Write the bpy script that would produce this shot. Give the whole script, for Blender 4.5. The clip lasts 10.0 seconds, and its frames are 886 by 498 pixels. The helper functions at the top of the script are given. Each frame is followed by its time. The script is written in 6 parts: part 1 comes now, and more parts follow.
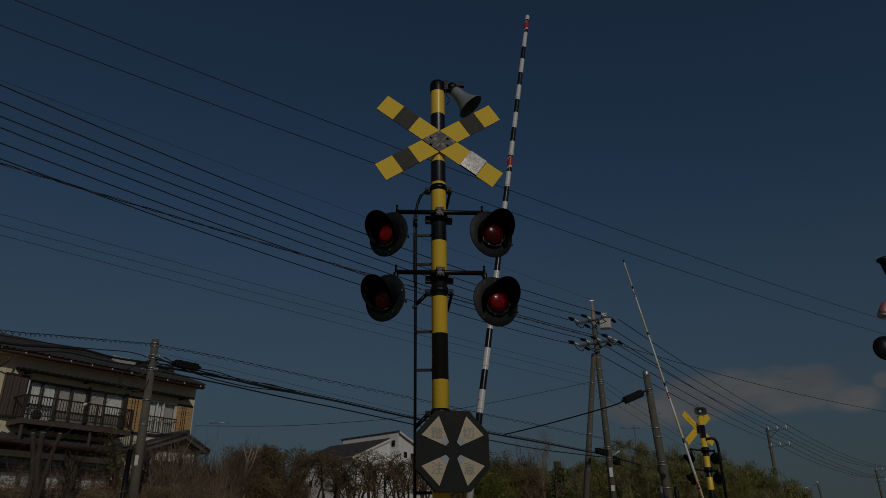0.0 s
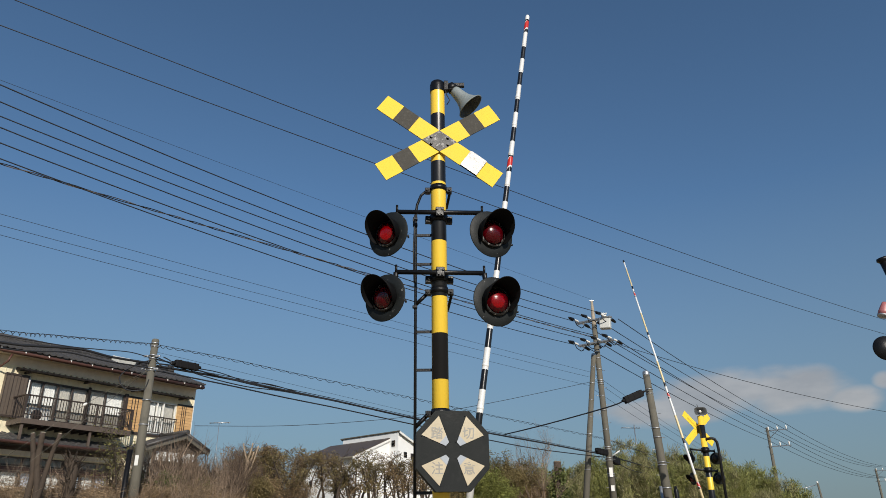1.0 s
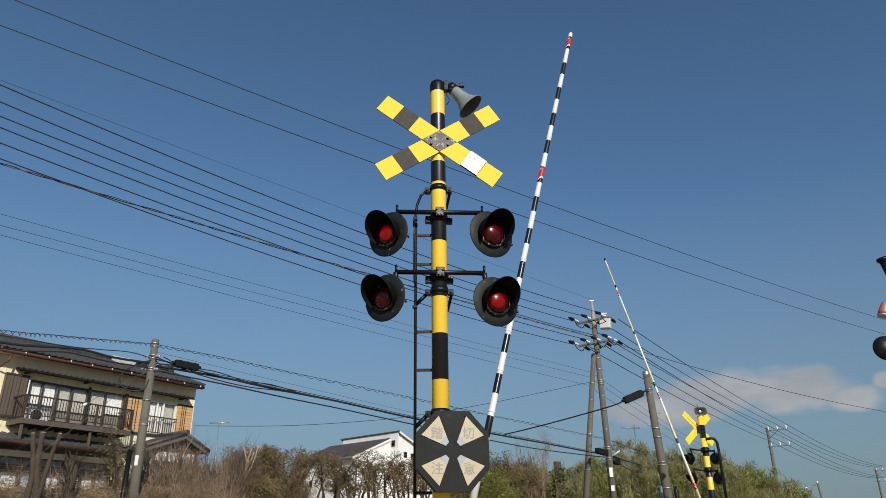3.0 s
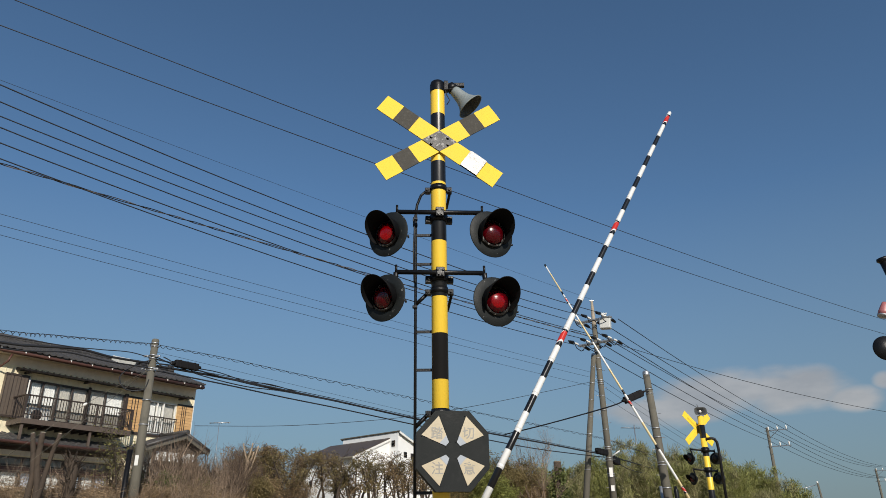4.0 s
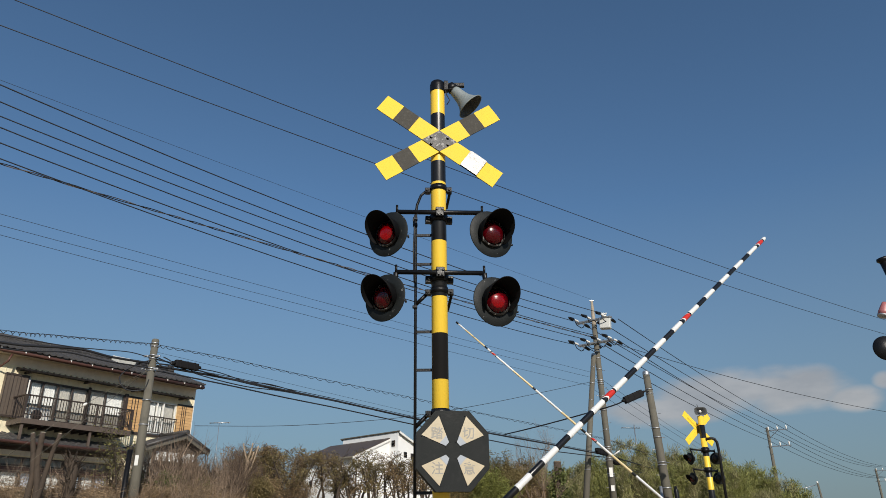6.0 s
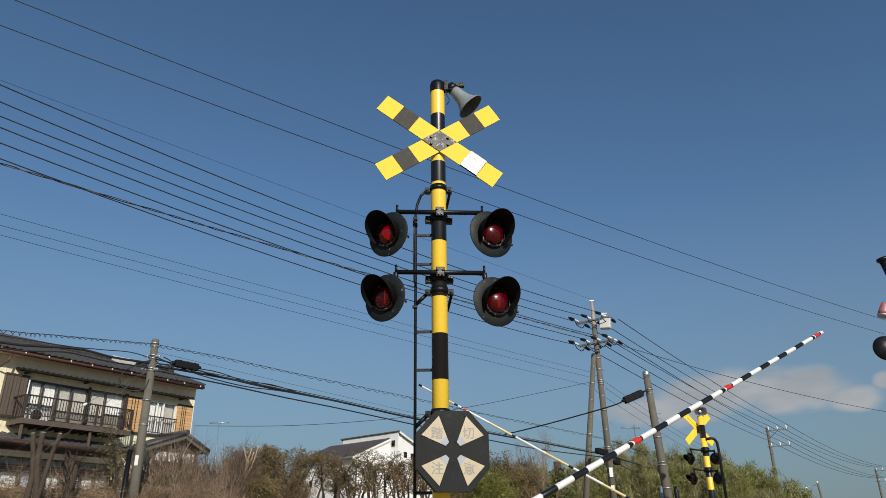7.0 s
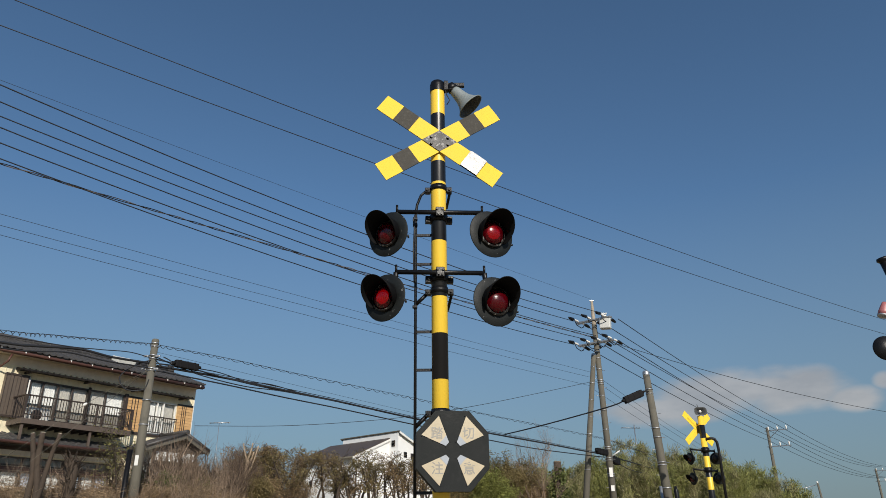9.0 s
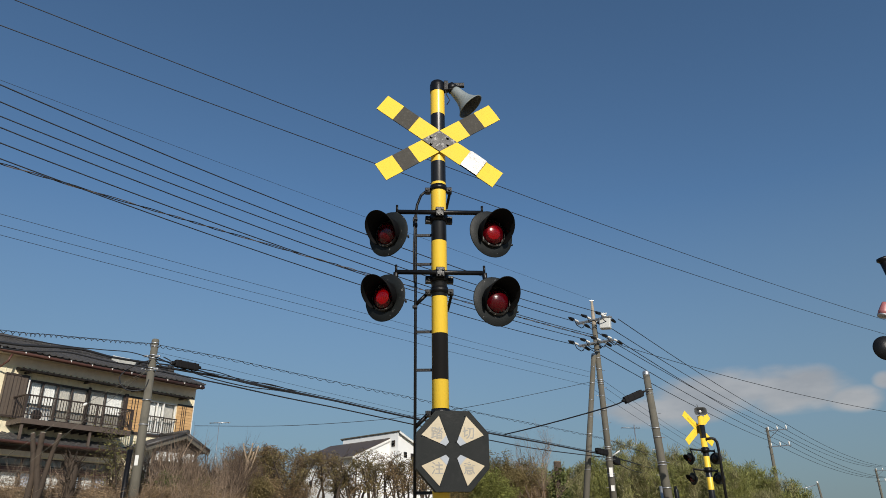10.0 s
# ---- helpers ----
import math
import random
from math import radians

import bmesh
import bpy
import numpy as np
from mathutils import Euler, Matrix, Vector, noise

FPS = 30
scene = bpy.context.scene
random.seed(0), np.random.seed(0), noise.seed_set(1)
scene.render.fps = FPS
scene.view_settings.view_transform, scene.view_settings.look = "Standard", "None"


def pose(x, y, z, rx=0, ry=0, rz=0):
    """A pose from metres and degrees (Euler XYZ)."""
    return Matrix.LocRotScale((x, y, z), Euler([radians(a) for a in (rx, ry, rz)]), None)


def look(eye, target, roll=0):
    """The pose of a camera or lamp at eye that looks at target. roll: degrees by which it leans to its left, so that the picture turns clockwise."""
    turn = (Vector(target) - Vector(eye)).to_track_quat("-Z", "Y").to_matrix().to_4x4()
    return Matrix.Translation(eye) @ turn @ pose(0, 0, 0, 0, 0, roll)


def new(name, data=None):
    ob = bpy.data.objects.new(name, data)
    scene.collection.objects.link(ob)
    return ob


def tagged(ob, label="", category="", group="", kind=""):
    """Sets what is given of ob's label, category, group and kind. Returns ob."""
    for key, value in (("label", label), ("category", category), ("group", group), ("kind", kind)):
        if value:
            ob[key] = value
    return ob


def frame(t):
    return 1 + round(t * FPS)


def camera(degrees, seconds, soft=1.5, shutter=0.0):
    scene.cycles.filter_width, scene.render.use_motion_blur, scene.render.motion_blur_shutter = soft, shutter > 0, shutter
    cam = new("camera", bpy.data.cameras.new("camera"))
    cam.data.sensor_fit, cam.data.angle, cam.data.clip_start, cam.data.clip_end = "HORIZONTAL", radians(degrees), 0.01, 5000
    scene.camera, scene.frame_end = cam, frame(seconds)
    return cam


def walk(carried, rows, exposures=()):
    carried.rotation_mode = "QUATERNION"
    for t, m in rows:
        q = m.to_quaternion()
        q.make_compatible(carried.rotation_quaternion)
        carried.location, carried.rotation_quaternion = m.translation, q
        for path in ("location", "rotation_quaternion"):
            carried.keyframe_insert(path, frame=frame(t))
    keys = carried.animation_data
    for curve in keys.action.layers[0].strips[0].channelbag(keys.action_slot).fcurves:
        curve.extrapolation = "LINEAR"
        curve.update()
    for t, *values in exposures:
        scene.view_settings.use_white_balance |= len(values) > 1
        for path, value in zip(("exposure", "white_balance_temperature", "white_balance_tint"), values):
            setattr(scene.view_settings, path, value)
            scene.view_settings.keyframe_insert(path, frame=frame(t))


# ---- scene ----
EYE = (0.0, 0.0, 1.15)
cam = camera(64.6, 10.0, soft=0.8)
CAM_POSE = pose(*EYE, 90 + 22.73, 0, 0) @ pose(0, 0, 0, 0, 0, -0.71)
walk(cam, [(0.0, CAM_POSE), (10.0, CAM_POSE)],
     exposures=[(0.0, -2.55), (0.1, -2.1), (0.2, -1.65), (0.3, -1.25), (0.4, -0.8), (0.5, -0.5), (0.6, -0.2), (0.7, 0.0), (10.0, 0.0)])

# ---- light ----
SUN_AZ, SUN_EL = radians(18), radians(29)      # behind the camera, to its right
SUN_DIR = Vector((math.sin(SUN_AZ) * math.cos(SUN_EL), -math.cos(SUN_AZ) * math.cos(SUN_EL), math.sin(SUN_EL)))
sun_data = bpy.data.lights.new("sun", "SUN")
sun_data.energy, sun_data.angle, sun_data.color = 4.3, radians(0.53), (1.0, 0.93, 0.83)
sun = new("sun", sun_data)
sun.matrix_world = look(SUN_DIR * 60, (0, 0, 0))


def make_world():
    w = bpy.data.worlds.new("sky")
    scene.world = w
    w.use_nodes = True
    nt = w.node_tree
    nt.nodes.clear()
    n, l = nt.nodes.new, nt.links.new
    out, bg = n("ShaderNodeOutputWorld"), n("ShaderNodeBackground")
    sky = n("ShaderNodeTexSky")
    sky.sky_type, sky.sun_disc = "NISHITA", False
    sky.sun_elevation, sky.sun_rotation = SUN_EL, math.pi - SUN_AZ
    sky.air_density, sky.dust_density, sky.ozone_density, sky.altitude = 1.0, 0.25, 5.2, 0
    bg.inputs["Strength"].default_value = SKY
    # low fair-weather clouds near the horizon
    tc, sep = n("ShaderNodeTexCoord"), n("ShaderNodeSeparateXYZ")
    l(tc.outputs["Generated"], sep.inputs[0])
    mp = n("ShaderNodeMapping")
    mp.inputs["Scale"].default_value = (9.0, 9.0, 22.0)
    mp.inputs["Location"].default_value = (0.35, 1.3, 0.2)
    l(tc.outputs["Generated"], mp.inputs[0])
    nz = n("ShaderNodeTexNoise")
    nz.inputs["Scale"].default_value, nz.inputs["Detail"].default_value, nz.inputs["Roughness"].default_value = 1.0, 7.0, 0.52
    l(mp.outputs[0], nz.inputs["Vector"])
    # a bank of cloud: an ellipse of directions with a ragged edge
    def ellipse(cx, cz, sx, sz):
        def lin(sock, c, s):
            a = n("ShaderNodeMath"); a.operation = "SUBTRACT"; l(sock, a.inputs[0]); a.inputs[1].default_value = c
            b = n("ShaderNodeMath"); b.operation = "DIVIDE"; l(a.outputs[0], b.inputs[0]); b.inputs[1].default_value = s
            c2 = n("ShaderNodeMath"); c2.operation = "POWER"; l(b.outputs[0], c2.inputs[0]); c2.inputs[1].default_value = 2
            return c2.outputs[0]
        s = n("ShaderNodeMath"); s.operation = "ADD"
        l(lin(sep.outputs[0], cx, sx), s.inputs[0]); l(lin(sep.outputs[2], cz, sz), s.inputs[1])
        m = n("ShaderNodeMath"); m.operation = "SUBTRACT"; m.inputs[0].default_value = 1.0; l(s.outputs[0], m.inputs[1])
        return m.outputs[0]
    acc = None
    for e in CLOUDS:
        o = ellipse(*e)
        if acc is None:
            acc = o
        else:
            m = n("ShaderNodeMath"); m.operation = "MAXIMUM"; l(acc, m.inputs[0]); l(o, m.inputs[1]); acc = m.outputs[0]
    clampd = n("ShaderNodeMath"); clampd.operation = "MAXIMUM"; l(acc, clampd.inputs[0]); clampd.inputs[1].default_value = -1.0
    half = n("ShaderNodeMath"); half.operation = "MULTIPLY"; l(clampd.outputs[0], half.inputs[0]); half.inputs[1].default_value = 0.62
    addn = n("ShaderNodeMath"); addn.operation = "ADD"; l(half.outputs[0], addn.inputs[0])
    con = n("ShaderNodeMath"); con.operation = "MULTIPLY_ADD"; l(nz.outputs["Fac"], con.inputs[0]); con.inputs[1].default_value, con.inputs[2].default_value = 1.9, -0.45
    l(con.outputs[0], addn.inputs[1])
    ramp = n("ShaderNodeMapRange"); ramp.interpolation_type = "SMOOTHSTEP"
    l(addn.outputs[0], ramp.inputs[0])
    ramp.inputs[1].default_value, ramp.inputs[2].default_value = 0.30, 1.10
    ramp.inputs[3].default_value, ramp.inputs[4].default_value = 0.0, 0.72
    # only the side of the sky in front (y > 0)
    fr = n("ShaderNodeMath"); fr.operation = "GREATER_THAN"; l(sep.outputs[1], fr.inputs[0]); fr.inputs[1].default_value = 0.0
    mm = n("ShaderNodeMath"); mm.operation = "MULTIPLY"; l(ramp.outputs[0], mm.inputs[0]); l(fr.outputs[0], mm.inputs[1])
    mix = n("ShaderNodeMix"); mix.data_type = "RGBA"
    # haze that thickens towards the horizon
    hz = n("ShaderNodeMapRange"); hz.interpolation_type = "LINEAR"
    l(sep.outputs[2], hz.inputs[0])
    hz.inputs[1].default_value, hz.inputs[2].default_value = 0.0, 0.43
    hz.inputs[3].default_value, hz.inputs[4].default_value = 0.95, 0.0
    hmix = n("ShaderNodeMix"); hmix.data_type = "RGBA"
    l(hz.outputs[0], hmix.inputs["Factor"]); l(sky.outputs[0], hmix.inputs["A"])
    hmix.inputs["B"].default_value = HAZE_COL
    l(mm.outputs[0], mix.inputs["Factor"]); l(hmix.outputs["Result"], mix.inputs["A"])
    nz2 = n("ShaderNodeTexNoise"); nz2.inputs["Scale"].default_value, nz2.inputs["Detail"].default_value = 1.7, 6.0
    l(mp.outputs[0], nz2.inputs["Vector"])
    tone = n("ShaderNodeMapRange"); l(nz2.outputs["Fac"], tone.inputs[0]); tone.inputs[1].default_value, tone.inputs[2].default_value = 0.38, 0.64
    cmix = n("ShaderNodeMix"); cmix.data_type = "RGBA"
    l(tone.outputs[0], cmix.inputs["Factor"]); cmix.inputs["A"].default_value = CLOUD_SHADE; cmix.inputs["B"].default_value = CLOUD_COL
    l(cmix.outputs["Result"], mix.inputs["B"])
    tint = n("ShaderNodeMix"); tint.data_type, tint.blend_type = "RGBA", "MULTIPLY"
    tint.inputs["Factor"].default_value, tint.inputs["B"].default_value = 1.0, (0.93, 1.0, 0.955, 1)
    l(mix.outputs["Result"], tint.inputs["A"]); l(tint.outputs["Result"], bg.inputs["Color"])
    l(bg.outputs[0], out.inputs[0])


SKY = 0.102
HAZE_COL = (1.72, 2.14, 2.58, 1)
CLOUD_COL = (5.0, 4.5, 4.65, 1)
CLOUD_SHADE = (3.8, 3.5, 3.75, 1)
CLOUDS = [(0.438, 0.172, 0.060, 0.031), (0.449, 0.186, 0.038, 0.018), (0.359, 0.176, 0.080, 0.026), (0.494, 0.156, 0.028, 0.016), (0.294, 0.156, 0.075, 0.020),
          (0.525, 0.174, 0.012, 0.011)]
make_world()


# ---- materials ----
def material(name, color, rough=0.6, metal=0.0, vary=0.25, scale=6.0, bump=0.1, bump_scale=60.0, dirt=0.0, dirt_col=(0.1, 0.08, 0.06), spec=0.5, stretch=(1, 1, 1), per_object=0.0, per_island=0.0, edge=(0.5, 0.75)):
    """Colour with broad and fine variation, some dirt, uneven gloss and fine relief, in object space."""
    m = bpy.data.materials.new(name)
    m.use_nodes = True
    nt = m.node_tree
    n, l = nt.nodes.new, nt.links.new
    b = nt.nodes["Principled BSDF"]
    tc, mp = n("ShaderNodeTexCoord"), n("ShaderNodeMapping")
    mp.inputs["Scale"].default_value = stretch
    l(tc.outputs["Object"], mp.inputs[0])
    n1, n2 = n("ShaderNodeTexNoise"), n("ShaderNodeTexNoise")
    n1.inputs["Scale"].default_value, n1.inputs["Detail"].default_value = scale, 5
    n2.inputs["Scale"].default_value, n2.inputs["Detail"].default_value = bump_scale, 4
    for x in (n1, n2):
        l(mp.outputs[0], x.inputs["Vector"])
    av = n("ShaderNodeMath"); av.operation = "MULTIPLY_ADD"
    l(n1.outputs["Fac"], av.inputs[0]); av.inputs[1].default_value = 0.65
    sm = n("ShaderNodeMath"); sm.operation = "MULTIPLY"; l(n2.outputs["Fac"], sm.inputs[0]); sm.inputs[1].default_value = 0.35
    l(sm.outputs[0], av.inputs[2])
    mr = n("ShaderNodeMapRange")
    l(av.outputs[0], mr.inputs[0])
    mr.inputs[1].default_value, mr.inputs[2].default_value = 0.3, 0.7
    mr.inputs[3].default_value, mr.inputs[4].default_value = 1 - vary, 1 + vary
    val = mr.outputs[0]
    for amount, node, sock in ((per_object, "ShaderNodeObjectInfo", "Random"), (per_island, "ShaderNodeNewGeometry", "Random Per Island")):
        if amount:
            oi = n(node)
            r2 = n("ShaderNodeMapRange"); l(oi.outputs[sock], r2.inputs[0])
            r2.inputs[3].default_value, r2.inputs[4].default_value = 1 - amount, 1 + amount
            mu = n("ShaderNodeMath"); mu.operation = "MULTIPLY"; l(val, mu.inputs[0]); l(r2.outputs[0], mu.inputs[1]); val = mu.outputs[0]
    hsv = n("ShaderNodeHueSaturation")
    hsv.inputs["Color"].default_value = (*color, 1)
    l(val, hsv.inputs["Value"])
    col = hsv.outputs[0]
    if dirt:
        n3 = n("ShaderNodeTexNoise"); n3.inputs["Scale"].default_value, n3.inputs["Detail"].default_value = scale * 2.3, 8
        l(mp.outputs[0], n3.inputs["Vector"])
        dr = n("ShaderNodeMapRange"); dr.interpolation_type = "SMOOTHSTEP"; l(n3.outputs["Fac"], dr.inputs[0])
        dr.inputs[1].default_value, dr.inputs[2].default_value, dr.inputs[4].default_value = *edge, dirt
        mx = n("ShaderNodeMix"); mx.data_type = "RGBA"
        l(dr.outputs[0], mx.inputs["Factor"]); l(col, mx.inputs["A"]); mx.inputs["B"].default_value = (*dirt_col, 1)
        col = mx.outputs["Result"]
    l(col, b.inputs["Base Color"])
    rr = n("ShaderNodeMapRange"); l(n1.outputs["Fac"], rr.inputs[0])
    rr.inputs[3].default_value, rr.inputs[4].default_value = max(rough - 0.12, 0.03), min(rough + 0.12, 1)
    l(rr.outputs[0], b.inputs["Roughness"])
    b.inputs["Metallic"].default_value = metal
    b.inputs["Specular IOR Level"].default_value = spec
    if bump:
        bp = n("ShaderNodeBump"); bp.inputs["Strength"].default_value, bp.inputs["Distance"].default_value = bump, 0.01
        l(n2.outputs["Fac"], bp.inputs["Height"]); l(bp.outputs[0], b.inputs["Normal"])
    m["base"] = list(color)
    return m


def banded(name, stops, top, rough=0.35, slant=0.0, dirt=0.12):
    """Paint bands along an object's own z: stops of (z, colour), each colour up to the next stop; top: the last z."""
    m = material(name, (1, 1, 1), rough, vary=0.06, scale=5, bump=0.06, bump_scale=90, dirt=dirt, dirt_col=(0.06, 0.055, 0.045), stretch=(1, 1, 0.25))
    nt = m.node_tree
    n, l = nt.nodes.new, nt.links.new
    tc, sep = n("ShaderNodeTexCoord"), n("ShaderNodeSeparateXYZ")
    l(tc.outputs["Object"], sep.inputs[0])
    z = sep.outputs[2]
    if slant:
        a = n("ShaderNodeMath"); a.operation = "MULTIPLY_ADD"; l(sep.outputs[0], a.inputs[0]); a.inputs[1].default_value = slant; l(z, a.inputs[2]); z = a.outputs[0]
    d = n("ShaderNodeMath"); d.operation = "DIVIDE"; l(z, d.inputs[0]); d.inputs[1].default_value = top
    r = n("ShaderNodeValToRGB")
    r.color_ramp.interpolation = "CONSTANT"
    els = r.color_ramp.elements
    while len(els) < len(stops):
        els.new(0.5)
    for e, (pz, c) in zip(els, stops):
        e.position = max(0.0, pz / top)
        e.color = (*c, 1)
    l(d.outputs[0], r.inputs[0])
    hsv = next(x for x in nt.nodes if x.bl_idname == "ShaderNodeHueSaturation")
    l(r.outputs[0], hsv.inputs["Color"])
    return m


YEL, BLK, WHT, RED = (0.90, 0.60, 0.055), (0.008, 0.008, 0.009), (0.74, 0.74, 0.72), (0.55, 0.03, 0.02)
M_BLACK = material("black enamel", (0.006, 0.006, 0.007), 0.4, spec=0.28, vary=0.3, scale=9, bump=0.15, bump_scale=70, dirt=0.12, dirt_col=(0.04, 0.036, 0.03))
M_PLATE = material("weathered dark grey paint", (0.008, 0.010, 0.010), 0.6, vary=0.2, scale=12, bump=0.08, bump_scale=90, dirt=0.2, dirt_col=(0.035, 0.035, 0.034), spec=0.22)
M_DISC = material("chipped dark grey paint", (0.011, 0.013, 0.013), 0.55, vary=0.25, scale=17, bump=0.12, bump_scale=80, dirt=0.6, dirt_col=(0.20, 0.20, 0.19), spec=0.25, edge=(0.65, 0.71))
M_HOODIN = material("matt black hood lining", (0.006, 0.006, 0.006), 0.8, vary=0.2, bump=0.05)
M_YSHEET = material("yellow reflective sheet", (0.88, 0.605, 0.055), 0.6, spec=0.15, vary=0.05, scale=7, bump=0.05, bump_scale=160, dirt=0.06, dirt_col=(0.4, 0.28, 0.05))
M_BSHEET = material("dark grey reflective sheet", (0.05, 0.046, 0.038), 0.55, vary=0.2, scale=18, bump=0.12, bump_scale=140, dirt=0.25, dirt_col=(0.14, 0.13, 0.11), spec=0.12)
M_GLINTSHEET = material("glossy dark sheet", (0.05, 0.046, 0.038), 0.31, vary=0.15, scale=25, bump=0.06, bump_scale=150, dirt=0.12, dirt_col=(0.14, 0.13, 0.11), spec=0.5)
M_WORN = material("scraped dark paint", (0.026, 0.025, 0.024), 0.42, vary=0.3, scale=16, bump=0.2, bump_scale=120, dirt=0.75, dirt_col=(0.42, 0.40, 0.38), spec=0.3, edge=(0.55, 0.66))
M_STEEL = material("galvanised steel", (0.42, 0.43, 0.44), 0.45, 0.8, vary=0.2, scale=14, bump=0.1, dirt=0.2)
M_HORN = material("grey painted horn", (0.22, 0.25, 0.25), 0.5, vary=0.1, scale=9, bump=0.05, dirt=0.2)
# the shade inside the horn is put into this darker grey
M_MOUTH = material("shade-toned grey horn lining", (0.07, 0.075, 0.075), 0.7, vary=0.2, scale=9, bump=0.05, dirt=0.3)
M_CONC = material("weathered concrete", (0.118, 0.108, 0.084), 0.85, vary=0.22, scale=3, bump=0.3, bump_scale=40, dirt=0.45, dirt_col=(0.07, 0.062, 0.05), stretch=(1, 1, 0.35))
M_WIRE = material("black cable sheath", (0.012, 0.013, 0.016), 0.6, vary=0.2, bump=0)
M_WIREBR = material("weathered brown sheath", (0.10, 0.075, 0.055), 0.75, vary=0.3, scale=4, bump=0)
M_INSUL = material("white porcelain", (0.75, 0.74, 0.7), 0.2, vary=0.08, bump=0)
M_GROUND = material("dry earth and grass", (0.24, 0.19, 0.12), 0.95, vary=0.4, scale=0.35, bump=0.6, bump_scale=8, dirt=0.5, dirt_col=(0.10, 0.10, 0.04))


def glass_red():
    m = material("red lens glass", (0.19, 0.001, 0.009), 0.24, vary=0.12, scale=30, bump=0.1, bump_scale=120, spec=0.25)
    b = m.node_tree.nodes["Principled BSDF"]
    b.inputs["Transmission Weight"].default_value = 0.70
    b.inputs["IOR"].default_value = 1.45
    b.inputs["Coat Weight"].default_value, b.inputs["Coat Roughness"].default_value = 0.25, 0.06
    return m


def glow(name, color, strength):
    m = bpy.data.materials.new(name)
    m.use_nodes = True
    b = m.node_tree.nodes["Principled BSDF"]
    b.inputs["Base Color"].default_value = (*color, 1)
    b.inputs["Emission Color"].default_value = (*color, 1)
    b.inputs["Emission Strength"].default_value = strength
    return m


M_LENS = glass_red()
M_BULB = glow("lit red diodes", (1.0, 0.07, 0.08), 2.0)


# ---- mesh helpers ----
def box(bm, c, s, m=None, bevel=0.0):
    r = bmesh.ops.create_cube(bm, size=1, matrix=(m or Matrix()) @ Matrix.Translation(c) @ Matrix.Diagonal((*s, 1)))
    if bevel:
        es = {e for v in r["verts"] for e in v.link_edges}
        bmesh.ops.bevel(bm, geom=list(es), offset=bevel, segments=2, affect="EDGES", profile=0.6)
    return bm


def tube(bm, pts, rad, seg=8, caps=True):
    """A round tube along points; rad: one radius or one for each point."""
    pts = [Vector(p) for p in pts]
    rads = rad if isinstance(rad, (list, tuple)) else [rad] * len(pts)
    rings, up = [], None
    for i, p in enumerate(pts):
        d = (pts[min(i + 1, len(pts) - 1)] - pts[max(i - 1, 0)]).normalized()
        if up is None:
            up = d.orthogonal().normalized()
        else:
            up = (up - d * up.dot(d))
            up = up.normalized() if up.length > 1e-6 else d.orthogonal().normalized()
        side = d.cross(up)
        rings.append([bm.verts.new(p + (up * math.cos(2 * math.pi * k / seg) + side * math.sin(2 * math.pi * k / seg)) * rads[i]) for k in range(seg)])
    for a, b in zip(rings, rings[1:]):
        for k in range(seg):
            f = bm.faces.new((a[k], a[(k + 1) % seg], b[(k + 1) % seg], b[k]))
            f.smooth = seg > 5
    if caps:
        bm.faces.new(rings[0][::-1])
        bm.faces.new(rings[-1])
    return bm


def lathe(bm, prof, seg=24, m=None, arc=None):
    """Turn a profile of (radius, z) round z. arc: (start, end) in degrees for a part turn."""
    m = m or Matrix()
    a0, a1 = (0, 360) if arc is None else arc
    n = seg if arc is None else seg + 1
    cols = []
    for k in range(n):
        a = radians(a0 + (a1 - a0) * k / seg)
        cols.append([bm.verts.new(m @ Vector((r * math.cos(a), r * math.sin(a), z))) for r, z in prof])
    for k in range(seg):
        a, b = cols[k], cols[(k + 1) % n]
        for i in range(len(prof) - 1):
            f = bm.faces.new((a[i], b[i], b[i + 1], a[i + 1]))
            f.smooth = True
    if arc is None:
        bmesh.ops.remove_doubles(bm, verts=bm.verts, dist=1e-5)
    return bm


def prism(bm, poly, y0, y1, m=None):
    """A polygon in x, z swept from y0 to y1."""
    m = m or Matrix()
    a = [bm.verts.new(m @ Vector((x, y0, z))) for x, z in poly]
    b = [bm.verts.new(m @ Vector((x, y1, z))) for x, z in poly]
    bm.faces.new(a)
    bm.faces.new(b[::-1])
    for i in range(len(poly)):
        j = (i + 1) % len(poly)
        bm.faces.new((a[j], a[i], b[i], b[j]))
    return bm


def B():
    return bmesh.new()


def part(name, bm, mat, parent, label="", smooth_angle=None):
    me = bpy.data.meshes.new(name)
    bmesh.ops.recalc_face_normals(bm, faces=bm.faces)
    bm.to_mesh(me)
    bm.free()
    me.materials.append(mat)
    ob = new(name, me)
    ob.parent = parent
    if label:
        tagged(ob, label)
    return ob


def thing(name, m, label, category, group="", kind=""):
    ob = new(name)
    ob.empty_display_size = 0.1
    ob.matrix_world = m
    return tagged(ob, label, category, group, kind)


def solo(name, bm, mat, label, category, group="", kind="", m=None):
    ob = part(name, bm, mat, None)
    if m is not None:
        ob.matrix_world = m
    return tagged(ob, label, category, group, kind)


def raw(name, verts, faces, mat, parent=None):
    me = bpy.data.meshes.new(name)
    me.from_pydata(verts, [], faces)
    me.materials.append(mat)
    ob = new(name, me)
    ob.parent = parent
    return ob


